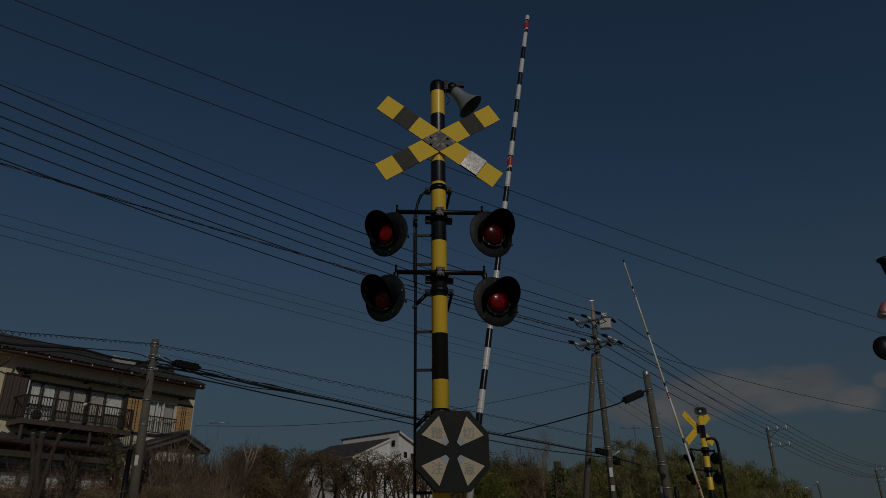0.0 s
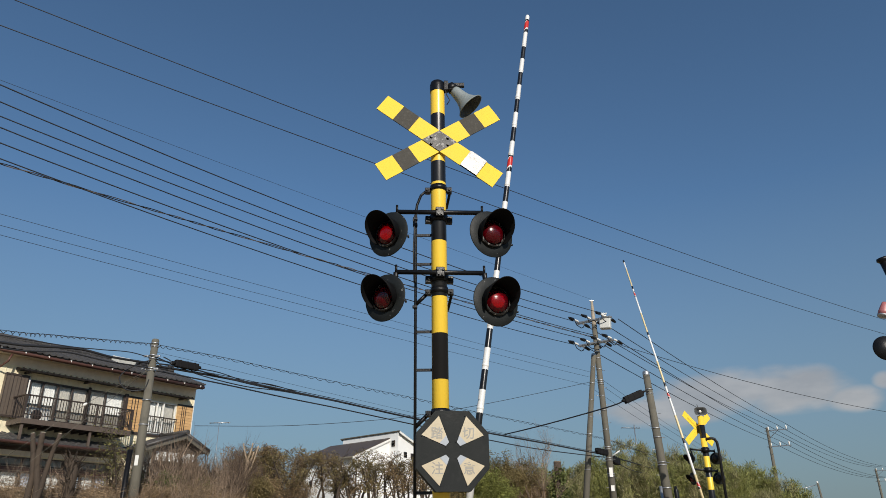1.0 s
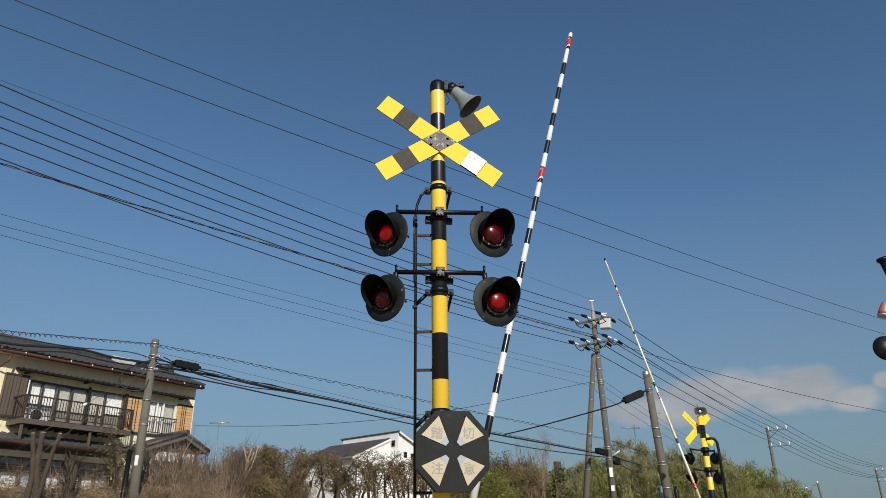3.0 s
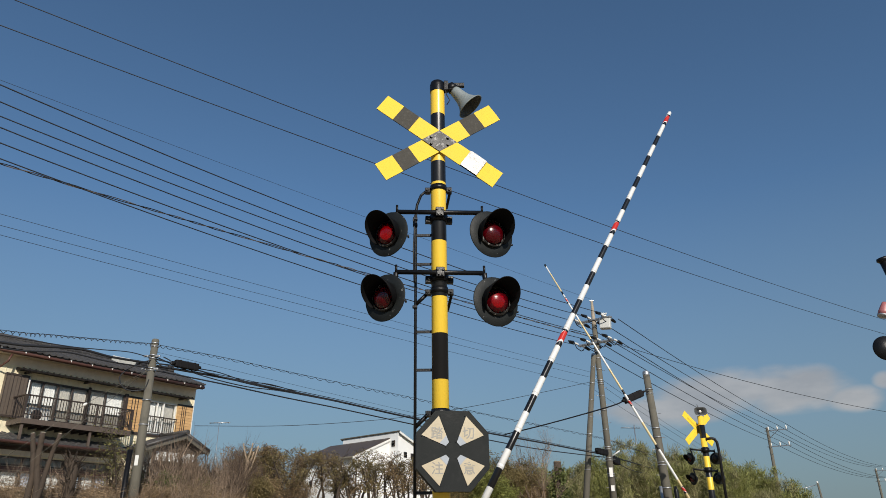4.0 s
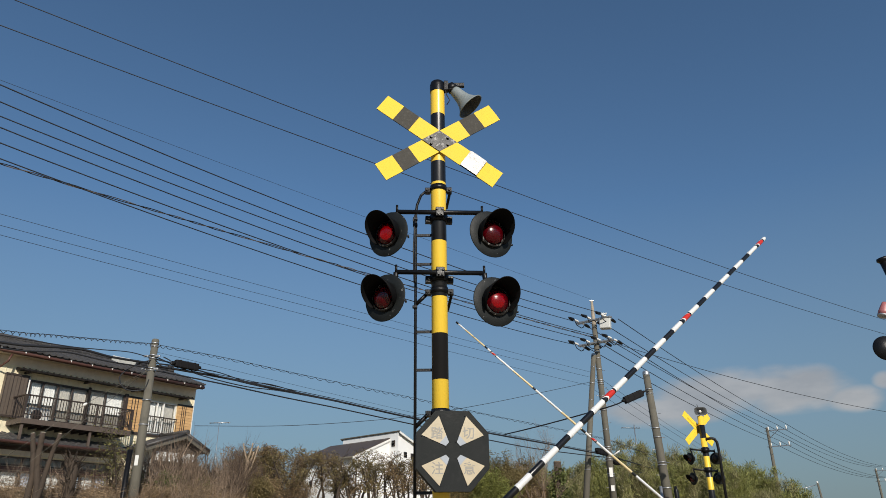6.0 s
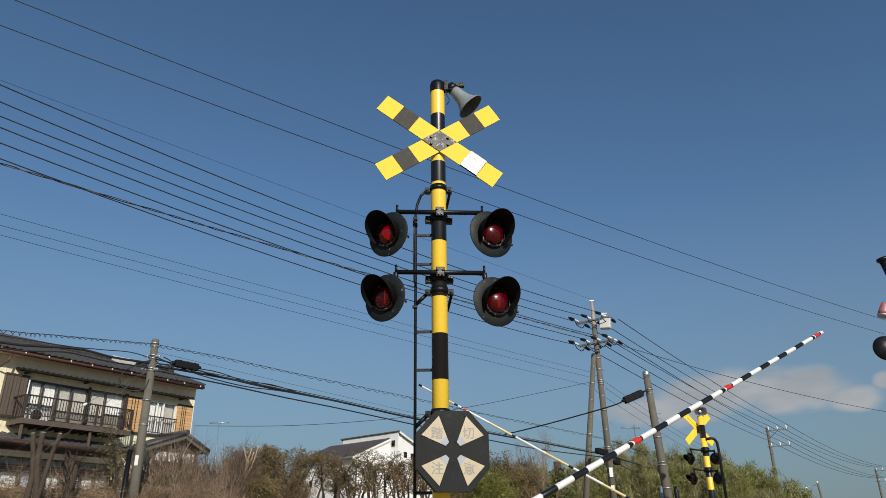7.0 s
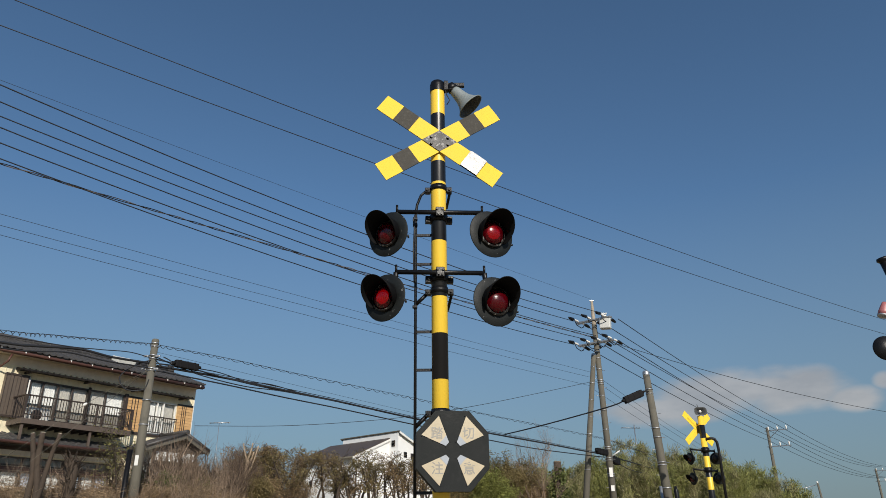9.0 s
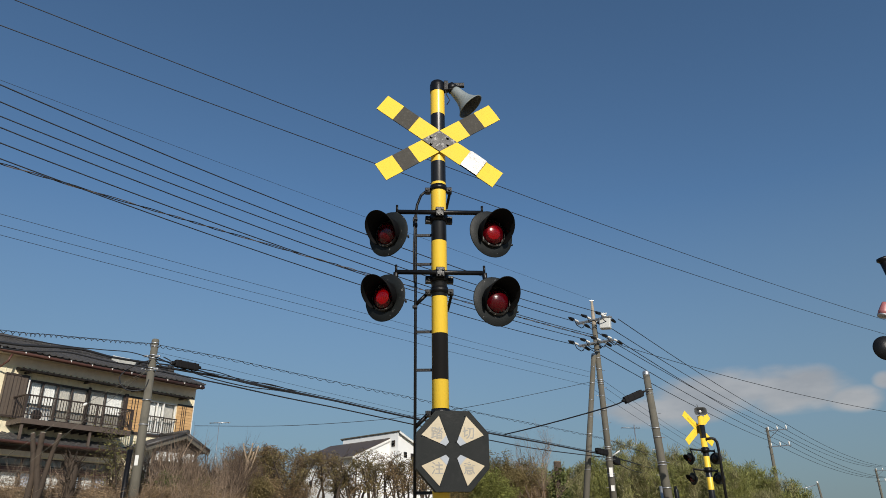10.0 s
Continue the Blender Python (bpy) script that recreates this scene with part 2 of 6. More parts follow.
# ---- ground ----
def ground_z(x, y):
    """Flat at the crossing, rising to the house plots behind it and to the wooded hill."""
    def sstep(a, b, v):
        t = min(max((v - a) / (b - a), 0), 1)
        return t * t * (3 - 2 * t)
    z = 2.1 * sstep(14.8, 18.3, y) * sstep(8.0, 2.0, x)
    z += 0.12 * sstep(16.0, 17.8, y) * sstep(20.2, 18.8, y) * sstep(-5.0, -8.0, x)
    z += 1.2 * sstep(32, 52, y)
    z += 2.6 * sstep(44, 52, y) * sstep(3.0, 9.0, x) * sstep(26.0, 15.0, x)
    return z


def build_ground():
    xs = [-2500, -600, -150, -60] + [x * 1.0 for x in range(-40, 61, 2)] + [80, 150, 600, 2500]
    ys = [-2500, -600, -150, -60, -20] + [y * 1.0 for y in range(-10, 61, 2)] + [80, 150, 600, 2500]
    vs = [(x, y, ground_z(x, y) + (0.05 * noise.noise((x * 0.3, y * 0.3, 0)) if y > 14 else 0)) for y in ys for x in xs]
    w = len(xs)
    fs = [(j * w + i, j * w + i + 1, (j + 1) * w + i + 1, (j + 1) * w + i) for j in range(len(ys) - 1) for i in range(w - 1)]
    g = raw("ground", vs, fs, M_GROUND)
    for p in g.data.polygons:
        p.use_smooth = True
    tagged(g, "dry earth ground with thin winter grass", "ground", kind="structure")


build_ground()


# ---- warning signal ----
def facing(az):
    """A turn whose -y axis looks to the azimuth az: 0 faces the camera's side, positive to its right."""
    return pose(0, 0, 0, 0, 0, az)


M_POLE = banded("yellow and black pole paint",
                [(0, YEL), (0.5, BLK), (0.95, YEL), (1.60, BLK), (1.76, YEL), (2.174, BLK), (2.499, YEL), (2.766, BLK), (2.969, YEL), (3.214, BLK), (3.441, YEL),
                 (3.69, BLK), (3.88, YEL), (4.06, BLK), (4.322, YEL), (4.545, BLK)], 4.65, 0.34, dirt=0.05)


# tilt in degrees that sends the sun's reflection to the camera
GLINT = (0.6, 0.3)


def crossbuck(parent, z, y, az, arm=1.10, wid=0.158):
    """Two crossed boards in four coats of sheeting, bolted to the pole."""
    base = Matrix.Translation((0, 0, z)) @ facing(az) @ Matrix.Translation((0, y, 0))
    for i, a in enumerate((-34.5, 34.5)):
        turn = base @ Matrix.Rotation(radians(-a), 4, "Y") @ Matrix.Translation((0, 0.006 * i, 0))
        board = part("board", box(B(), (0, 0, 0), (arm, 0.004, wid), turn, 0.0012), M_PLATE, parent, "crossed warning board")
        # from the middle outwards: yellow, dark, yellow
        for s in (-1, 1):
            x0 = 0.086
            cuts = [x0, 0.245, 0.395, arm / 2]
            for k in range(3):
                u0, u1 = s * cuts[k], s * cuts[k + 1]
                if k == 0:      # the inner end follows the crossing board's edge
                    sl = (wid / 2) * math.tan(radians(21)) * (1 if a < 0 else -1)
                    c0 = s * (wid / 2) / math.cos(radians(21))
                    poly = [(c0 + sl * (-1) * 1.0, -wid / 2 + 0.001), (u1, -wid / 2 + 0.001), (u1, wid / 2 - 0.001), (c0 + sl, wid / 2 - 0.001)]
                else:
                    poly = [(u0, -wid / 2 + 0.001), (u1, -wid / 2 + 0.001), (u1, wid / 2 - 0.001), (u0, wid / 2 - 0.001)]
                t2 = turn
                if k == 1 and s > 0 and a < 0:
                    # this sheet is turned, and set forward, to mirror the sun at the camera
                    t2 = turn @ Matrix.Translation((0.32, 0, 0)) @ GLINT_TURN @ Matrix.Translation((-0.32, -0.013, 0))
                for side in (-1, 1):
                    prism_m = t2 @ Matrix.Translation((0, side * 0.0035, 0))
                    part("sheet", prism(B(), poly, -0.001, 0.001, prism_m), (M_GLINTSHEET if t2 is not turn else M_BSHEET) if k == 1 else M_YSHEET, board, "dark grey sheet" if k == 1 else "yellow reflective sheet")
    mid = part("centre_plate", prism(B(), [(-0.138, 0), (0, -0.095), (0.138, 0), (0, 0.095)], -0.006, -0.003, base), M_WORN, parent, "dark worn centre plate")
    for sx in (-0.065, 0.065):
        for dz in (-0.03, 0.03):
            part("bolt", tube(B(), [base @ Vector((sx, -0.02, dz)), base @ Vector((sx, 0.0, dz))], 0.011, 8), M_BLACK, mid)
    part("clamp", lathe(B(), [(0.058, -0.03), (0.066, -0.03), (0.066, 0.03), (0.058, 0.03)], 20, Matrix.Translation((0, 0, z))), M_BLACK, parent)


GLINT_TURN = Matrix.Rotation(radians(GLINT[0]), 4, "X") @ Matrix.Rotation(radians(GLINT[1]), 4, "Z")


def lamp(parent, c, az, arm_end, bulbs, tilt=2, size=1.0):
    """One flashing lamp: dished backing disc, hood, ring, lens and the diodes behind it."""
    plain = Matrix.Translation(c) @ facing(az) @ pose(0, 0, 0, 90 + tilt, 0, 0)      # local z looks out of the lamp, y up
    m = plain @ Matrix.Scale(size, 4)
    disc = part("backing_disc", lathe(B(), [(0.0, -0.012), (0.10, -0.012), (0.168, -0.004), (0.172, 0.0), (0.168, 0.004), (0.10, 0.0), (0.0, 0.0)], 36, m), M_DISC, parent, "round dark backing disc")
    part("housing", lathe(B(), [(0.0, -0.13), (0.06, -0.125), (0.095, -0.09), (0.10, -0.012), (0.0, -0.012)], 24, m), M_BLACK, parent)
    part("lens_ring", lathe(B(), [(0.089, 0.0), (0.100, 0.0), (0.100, 0.022), (0.089, 0.026)], 28, m), M_WORN, disc, "scratched lens ring")
    # hood: an upper shell, long above and cut back below
    bm = B()
    cols, seg = [], 30
    for k in range(seg + 1):
        a = radians(-38 + 256 * k / seg)
        s = (math.sin(a) + 0.62) / 1.62
        ln = 0.035 + 0.150 * max(0, s) ** 0.8
        ring = []
        for rr, zz in ((0.101, 0.0), (0.112, 0.02), (0.118 + 0.006 * s, ln), (0.114 + 0.006 * s, ln), (0.108, 0.02), (0.098, 0.0)):
            ring.append(bm.verts.new(m @ Vector((rr * math.cos(a), rr * math.sin(a), zz))))
        cols.append(ring)
    for a, b in zip(cols, cols[1:]):
        for i in range(6):
            f = bm.faces.new((a[i], b[i], b[(i + 1) % 6], a[(i + 1) % 6]))
            f.smooth = i in (0, 1, 3, 4)
    bm.faces.new(cols[0]); bm.faces.new(cols[-1][::-1])
    part("hood", bm, M_HOOD, disc, "black visor hood")
    prof = [(0.088, 0.0)] + [(0.088 * math.cos(t), 0.070 * math.sin(t)) for t in [radians(x) for x in range(10, 91, 10)]]
    inner = [(r * 0.95, z * 0.94) for r, z in prof[::-1]]
    part("lens", lathe(B(), prof + inner, 28, m), M_LENS, disc, "domed red glass lens")
    # the light source turns its lit face out and away again
    bulb = new("diode_board")
    bulb.parent = parent
    bm = lathe(B(), [(0.0, 0.012), (0.030, 0.010), (0.036, 0.004), (0.036, 0.0), (0.0, 0.0)], 18)
    me = bpy.data.meshes.new("diode_board")
    bm.to_mesh(me); bm.free()
    me.materials.append(M_BULB); me.materials.append(M_HOODIN)
    for p in me.polygons:
        if p.center.z < 0.003:
            p.material_index = 1
    bulb2 = bpy.data.objects.new("diode_board", me)
    bpy.data.objects.remove(bulb)
    scene.collection.objects.link(bulb2)
    bulb2.parent = parent
    bulbs.append((bulb2, plain @ Matrix.Translation((0, 0, 0.006))))
    # bracket from the arm into the housing
    e = Vector(arm_end)
    back = m @ Vector((0, 0.03, -0.11))
    part("elbow", tube(B(), [e, e + (back - e) * 0.35 + Vector((0, 0, 0.012)), e + (back - e) * 0.75, back], 0.019, 10), M_BLACK, parent)
    part("stud", tube(B(), [e + Vector((0, 0, 0.0)), e + Vector((0, 0, 0.055))], 0.009, 8), M_BLACK, parent)
    part("eye_bolt", tube(B(), [m @ Vector((0.155, -0.05, -0.03)), m @ Vector((0.172, -0.05, 0.0))], 0.008, 8), M_BLACK, disc)


M_HOOD = material("black hood paint", (0.004, 0.004, 0.0045), 0.62, vary=0.3, scale=12, bump=0.1, bump_scale=80, dirt=0.12, dirt_col=(0.015, 0.015, 0.014), spec=0.12)


def clamp_block(parent, z, r=0.057, az=0):
    """A two-part pipe clamp with ears and bolts."""
    m = Matrix.Translation((0, 0, z)) @ facing(az)
    part("clamp", lathe(B(), [(r, -0.05), (r + 0.014, -0.05), (r + 0.014, 0.0), (r, 0.0)], 20, m), M_BLACK, parent)
    for s in (-1, 1):
        part("clamp_ear", box(B(), (s * (r + 0.025), 0, -0.03), (0.04, 0.05, 0.05), m, 0.004), M_BLACK, parent)
        part("bolt", tube(B(), [m @ Vector((s * (r + 0.02), -0.04, -0.03)), m @ Vector((s * (r + 0.02), 0.04, -0.03))], 0.010, 6), M_BLACK, parent)
    part("saddle", box(B(), (0, -r - 0.02, 0.0), (0.062, 0.05, 0.075), m, 0.006), M_BLACK, parent)
    for s in (-0.02, 0.02):
        part("bolt", tube(B(), [m @ Vector((s, -r - 0.055, 0.018)), m @ Vector((s, -r - 0.03, 0.018))], 0.010, 6), M_BLACK, parent)
        part("bolt", tube(B(), [m @ Vector((s * 0.6, -r - 0.055, -0.02)), m @ Vector((s * 0.6, -r - 0.03, -0.02))], 0.009, 6), M_BLACK, parent)


BULBS_A, BULBS_B = [], []


def near_signal():
    sig = thing("warning_signal", pose(-0.03, 4.8, 0), "yellow and black railway crossing warning signal with red lamps", "crossing signal", "crossing signals")
    part("pole", tube(B(), [(0, 0, 0), (0, 0, 4.60), (0, 0, 4.625), (0, 0, 4.645)], [0.0585, 0.0575, 0.0575, 0.05], 32), M_POLE, sig, "yellow and black banded steel pole")
    part("pole_cap", lathe(B(), [(0.061, 4.545), (0.0615, 4.61), (0.055, 4.64), (0.03, 4.655), (0.0, 4.657)], 28), M_BLACK, sig, "black pole cap")
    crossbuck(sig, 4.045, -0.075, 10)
    for z, dx in ((3.425, 0.0), (2.945, 0.0)):
        clamp_block(sig, z, az=6)
        part("lamp_arm", tube(B(), [(-0.31, -0.083, z + 0.006), (0.325, -0.075, z - 0.008)], 0.0175, 14), M_BLACK, sig)
    lamp(sig, (-0.368, -0.115, 3.235), -31, (-0.31, -0.083, 3.431), BULBS_A)
    lamp(sig, (0.385, -0.10, 3.232), 27, (0.325, -0.075, 3.417), BULBS_B, size=1.05)
    lamp(sig, (-0.382, -0.115, 2.745), -31, (-0.31, -0.083, 2.951), BULBS_B)
    lamp(sig, (0.398, -0.10, 2.712), 26, (0.325, -0.075, 2.937), BULBS_A, size=1.05)
    # cable ladder behind the pole
    part("ladder_rail", tube(B(), [(-0.174, 0.03, 0.0), (-0.174, 0.03, 3.46), (-0.165, 0.03, 3.54), (-0.135, 0.025, 3.62), (-0.09, 0.02, 3.66)], 0.0105, 10), M_BLACK, sig)
    for z in (3.285, 3.052, 2.535, 2.26, 1.75, 1.45):
        part("rung", box(B(), (-0.115, 0.03, z), (0.125, 0.012, 0.02), None, 0.002), M_BLACK, sig)
    for z in (3.66, 2.83, 1.96):
        part("band_clamp", lathe(B(), [(0.058, z - 0.022), (0.064, z - 0.022), (0.064, z + 0.022), (0.058, z + 0.022)], 24), M_BLACK, sig)
        for s in (-1, 1):
            part("clamp_ear", box(B(), (s * 0.082, 0.02, z - 0.005), (0.042, 0.05, 0.04), None, 0.004), M_BLACK, sig)
            part("bolt", tube(B(), [(s * 0.085, -0.015, z - 0.005), (s * 0.085, 0.05, z - 0.005)], 0.010, 6), M_BLACK, sig)
    for z in (3.66, 2.83):
        part("strut", tube(B(), [(0.09, 0.03, z - 0.01), (0.06, 0.14, z - 0.10)], 0.011, 8), M_BLACK, sig)
    for z in (2.83, 1.96):
        part("strut", tube(B(), [(-0.09, 0.03, z - 0.01), (-0.174, 0.035, z - 0.09)], 0.014, 8), M_BLACK, sig)
    for z in (3.42, 3.37, 2.72):
        part("cable_clip", box(B(), (-0.178, 0.025, z), (0.035, 0.03, 0.02), None, 0.004), M_BLACK, sig)
    part("cable", tube(B(), [(-0.176, 0.02, 3.46), (-0.192, 0.012, 3.41), (-0.184, 0.015, 3.34), (-0.19, 0.015, 3.16), (-0.183, 0.015, 2.9)], 0.006, 6), M_WIRE, sig)
    # loudspeaker horn
    part("horn_bracket", box(B(), (0.135, -0.01, 4.612), (0.17, 0.03, 0.034), pose(0, 0, 0), 0.004), M_BLACK, sig)
    part("horn_clamp", box(B(), (0.07, -0.01, 4.60), (0.035, 0.05, 0.09), None, 0.005), M_BLACK, sig)
    d = Vector((0.63, 0.03, -0.74)).normalized()
    hm = Matrix.Translation((0.145, 0.0, 4.560)) @ d.to_track_quat("Z", "Y").to_matrix().to_4x4()
    outer = [(0.0, -0.02), (0.036, -0.02), (0.045, 0.0), (0.05, 0.04), (0.056, 0.08), (0.068, 0.12), (0.088, 0.155), (0.108, 0.180), (0.119, 0.188), (0.119, 0.193)]
    inner = [(0.112, 0.193), (0.085, 0.16), (0.06, 0.12), (0.045, 0.07), (0.03, 0.03), (0.0, 0.03)]
    horn = part("horn", lathe(B(), outer + inner[:1], 36, hm), M_HORN, sig, "grey loudspeaker horn")
    # lining carries the horn's inner shade as its colour
    part("horn_mouth", lathe(B(), inner, 36, hm), M_MOUTH, horn, "inside of the horn, shade-toned dark grey")
    part("horn_throat", lathe(B(), [(0.0, 0.10), (0.018, 0.095), (0.024, 0.06), (0.024, 0.03)], 16, hm), M_HORN, horn)
    part("horn_driver", lathe(B(), [(0.0, -0.075), (0.04, -0.07), (0.047, -0.02), (0.036, -0.015)], 24, hm), M_BLACK, horn)
    part("horn_yoke", tube(B(), [(0.075, -0.01, 4.60), (0.09, -0.03, 4.56), (0.15, -0.03, 4.56)], 0.009, 8), M_BLACK, sig)
    part("horn_lead", tube(B(), [(0.06, -0.02, 4.58), (0.075, -0.04, 4.50), (0.10, -0.05, 4.44), (0.075, -0.045, 4.40)], 0.004, 6), M_WIRE, sig)
    # eight-sided notice box
    az = 9
    om = Matrix.Translation((0.076, -0.12, 1.697)) @ facing(az)
    k, kz = 0.238, 0.252
    cut, cutz = k * 0.47, kz * 0.44
    octa = [(-cut, -kz), (cut, -kz), (k, -cutz), (k, cutz), (cut, kz), (-cut, kz), (-k, cutz), (-k, -cutz)]
    body = part("notice_box", prism(B(), octa, -0.015, 0.065, om), M_PLATE, sig, "dark grey eight-sided notice box")
    for i, (a, ch) in enumerate(((45, "\u5207"), (135, "\u8e0f"), (225, "\u6ce8"), (315, "\u610f"))):
        ca, sa = math.cos(radians(a)), math.sin(radians(a))
        def pt(u, v):      # u outwards, v across
            return ((ca * u - sa * v) * 0.94, sa * u + ca * v)
        win = [pt(0.055, -0.016), pt(0.222, -0.086), pt(0.222, 0.086), pt(0.055, 0.016)]
        tip = [pt(0.055, -0.016), pt(0.098, -0.034), pt(0.098, 0.034), pt(0.055, 0.016)]
        rim = [pt(0.050, -0.020), pt(0.227, -0.093), pt(0.227, 0.093), pt(0.050, 0.020)]
        pane = part("notice_pane", prism(B(), win, -0.019, -0.0152, om), M_PANE, body, "cream translucent pane")
        part("pane_tip", prism(B(), tip, -0.0205, -0.0192, om), M_PANETIP, body, "pale grey pane tip")
        for u, v in ((0.05, 0.022), (0.05, -0.022), (0.14, 0.058), (0.14, -0.058), (0.215, 0.092), (0.215, -0.092)):
            px_, pz_ = pt(u, v)
            part("rivet", lathe(B(), [(0.0035, 0.0), (0.003, 0.002), (0.0, 0.003)], 8, om @ Matrix.Translation((px_, -0.0155, pz_)) @ pose(0, 0, 0, 90)), M_BLACK, body)
        cx, cz = pt(0.155, 0)
        lettering(ch, 0.082, om @ Matrix.Translation((cx, -0.0202, cz)) @ pose(0, 0, 0, 90, 0, 0), body)
    return sig


def lettering(text, size, m, parent):
    cu = bpy.data.curves.new("lettering", "FONT")
    cu.body, cu.size, cu.align_x, cu.align_y, cu.extrude, cu.offset = text, size, "CENTER", "CENTER", 0.0004, 0.0008
    tmp = bpy.data.objects.new("lettering", cu)
    scene.collection.objects.link(tmp)
    bpy.context.view_layer.update()
    me = bpy.data.meshes.new_from_object(tmp.evaluated_get(bpy.context.evaluated_depsgraph_get()))
    bpy.data.objects.remove(tmp)
    me.materials.clear()
    me.materials.append(M_LETTER)
    xs = [v.co.x for v in me.vertices]; ys = [v.co.y for v in me.vertices]
    if xs:
        me.transform(Matrix.Translation((-(min(xs) + max(xs)) / 2, -(min(ys) + max(ys)) / 2, 0)))
    me.transform(m)
    ob = new("lettering", me)
    ob.parent = parent
    tagged(ob, "faded grey character")


M_PANE = material("aged cream acrylic", (0.50, 0.42, 0.285), 0.4, vary=0.08, scale=8, bump=0.03, dirt=0.1, dirt_col=(0.5, 0.4, 0.25))
M_PANETIP = material("pale grey acrylic", (0.34, 0.37, 0.41), 0.4, vary=0.08, scale=8, bump=0.03)
M_LETTER = material("faded grey lettering", (0.29, 0.275, 0.245), 0.5, vary=0.15, scale=40, bump=0)
near_signal()


# ---- barriers ----
NEAR_PIVOT, FAR_PIVOT = Vector((0.127, 5.5, 1.153)), Vector((7.15, 20.0, 0.95))
S0, SP = 4.863, 0.3558
boom_stops = [(0, WHT)]
for k in range(13, -1, -1):
    boom_stops += [(S0 - k * SP - 0.48 * SP, BLK), (S0 - k * SP, WHT)]
boom_stops += [(5.07, BLK), (5.27, WHT)]
M_BOOM = banded("white and black boom paint", boom_stops, 5.40, 0.3, dirt=0.08)
M_REFL = banded("red reflective tape", [(0, BLK), (0.012, WHT), (0.030, RED), (0.135, WHT), (0.153, BLK)], 0.165, 0.3, slant=1.5, dirt=0.05)


def near_boom():
    b = thing("barrier_boom", Matrix.Translation(NEAR_PIVOT), "white and black striped crossing barrier boom", "barrier boom", "barrier booms")
    rad = lambda z: 0.0285 - 0.0068 * z / 5.345
    part("boom_tube", tube(B(), [(0, 0, z) for z in (0.15, 1, 2, 3, 4, 5, 5.33, 5.345)], [rad(z) for z in (0.15, 1, 2, 3, 4, 5, 5.33)] + [0.014], 20), M_BOOM, b)
    for k in range(0, 13):
        z = S0 - k * SP + 0.04
        part("joint_ring", lathe(B(), [(rad(z), z - 0.012), (rad(z) + 0.0022, z - 0.010), (rad(z) + 0.0022, z + 0.010), (rad(z), z + 0.012)], 18), M_WHITE, b)
    for z in (5.085, 3.275, 1.84):
        r = rad(z) + 0.001
        part("reflective_band", tube(B(), [(0, 0, 0.0), (0, 0, 0.165)], r, 18, caps=False), M_REFL, b, "red reflective band").location = (0, 0, z)
    return b


def barrier_machine(name_label, pivot, az):
    m = pose(pivot.x, pivot.y, 0, 0, 0, az)
    t = thing("barrier_machine", m, name_label, "barrier machine", "barrier machines")
    h = pivot.z
    part("post", tube(B(), [(0, 0.32, 0), (0, 0.32, h - 0.25)], 0.08, 20), M_YELLOWP, t)
    part("housing", box(B(), (0, 0.32, h), (0.32, 0.36, 0.5), None, 0.02), M_YELLOWP, t)
    part("shaft", tube(B(), [(0, 0.14, h), (0, -0.05, h)], 0.035, 16), M_BLACK, t)
    return t


M_WHITE = material("white joint paint", (0.72, 0.72, 0.7), 0.4, vary=0.06, bump=0.02, dirt=0.1)
M_YELLOWP = material("yellow machine paint", (0.72, 0.46, 0.03), 0.45, vary=0.1, bump=0.05, dirt=0.2)
FAR_L = 9.04
OCH = (0.68, 0.55, 0.30)
far_stops = [(0, OCH), (1.9, WHT)]
for z0 in (2.86, 4.59, 6.29, 7.98):
    far_stops += [(z0 - 0.07, BLK), (z0 + 0.07, OCH), (z0 + 0.75, WHT)]
M_FBOOM = banded("white and ochre boom paint", far_stops, 9.2, 0.4, dirt=0.1)


def far_boom():
    b = thing("barrier_boom", Matrix.Translation(FAR_PIVOT), "long white and ochre banded crossing barrier boom", "barrier boom", "barrier booms")
    part("boom_tube", tube(B(), [(0, 0, 0.15), (0, 0, 3), (0, 0, 6), (0, 0, FAR_L)], [0.038, 0.034, 0.028, 0.021], 14), M_FBOOM, b)
    for z in (1.51, 4.15, 7.64):
        part("reflective_band", tube(B(), [(0, 0, 0), (0, 0, 0.20)], 0.041 - 0.0019 * z, 12, caps=False), M_REFL, b, "red reflective band").location = (0, 0, z)
    part("boom_tip", tube(B(), [(0, 0, FAR_L - 0.06), (0, 0, FAR_L + 0.02)], 0.028, 12), M_BLACK, b)
    return b


NEAR_BOOM, FAR_BOOM = near_boom(), far_boom()
barrier_machine("yellow barrier machine carrying the near boom", NEAR_PIVOT, 29)
barrier_machine("yellow barrier machine carrying the far boom", FAR_PIVOT, 29)


# ---- utility poles ----
def pole_mesh(p0, p1, r0, r1, seg=20):
    return tube(B(), [p0, p1], [r0, r1], seg)


def step_bolts(t, p0, p1, r, zs):
    p0, p1 = Vector(p0), Vector(p1)
    for i, z in enumerate(zs):
        p = p0 + (p1 - p0) * ((z - p0.z) / (p1.z - p0.z))
        a = 0.3 if i % 2 else math.pi + 0.3
        d = Vector((math.cos(a), math.sin(a), 0))
        part("step_bolt", tube(B(), [p + d * (r - 0.02), p + d * (r + 0.16)], 0.010, 6), M_STEEL, t)


def ring(t, p0, p1, z, r, h=0.05, mat=None):
    p0, p1 = Vector(p0), Vector(p1)
    p = p0 + (p1 - p0) * ((z - p0.z) / (p1.z - p0.z))
    return part("band", lathe(B(), [(r, -h / 2), (r + 0.012, -h / 2), (r + 0.012, h / 2), (r, h / 2)], 20, Matrix.Translation(p)), mat or M_STEEL, t)


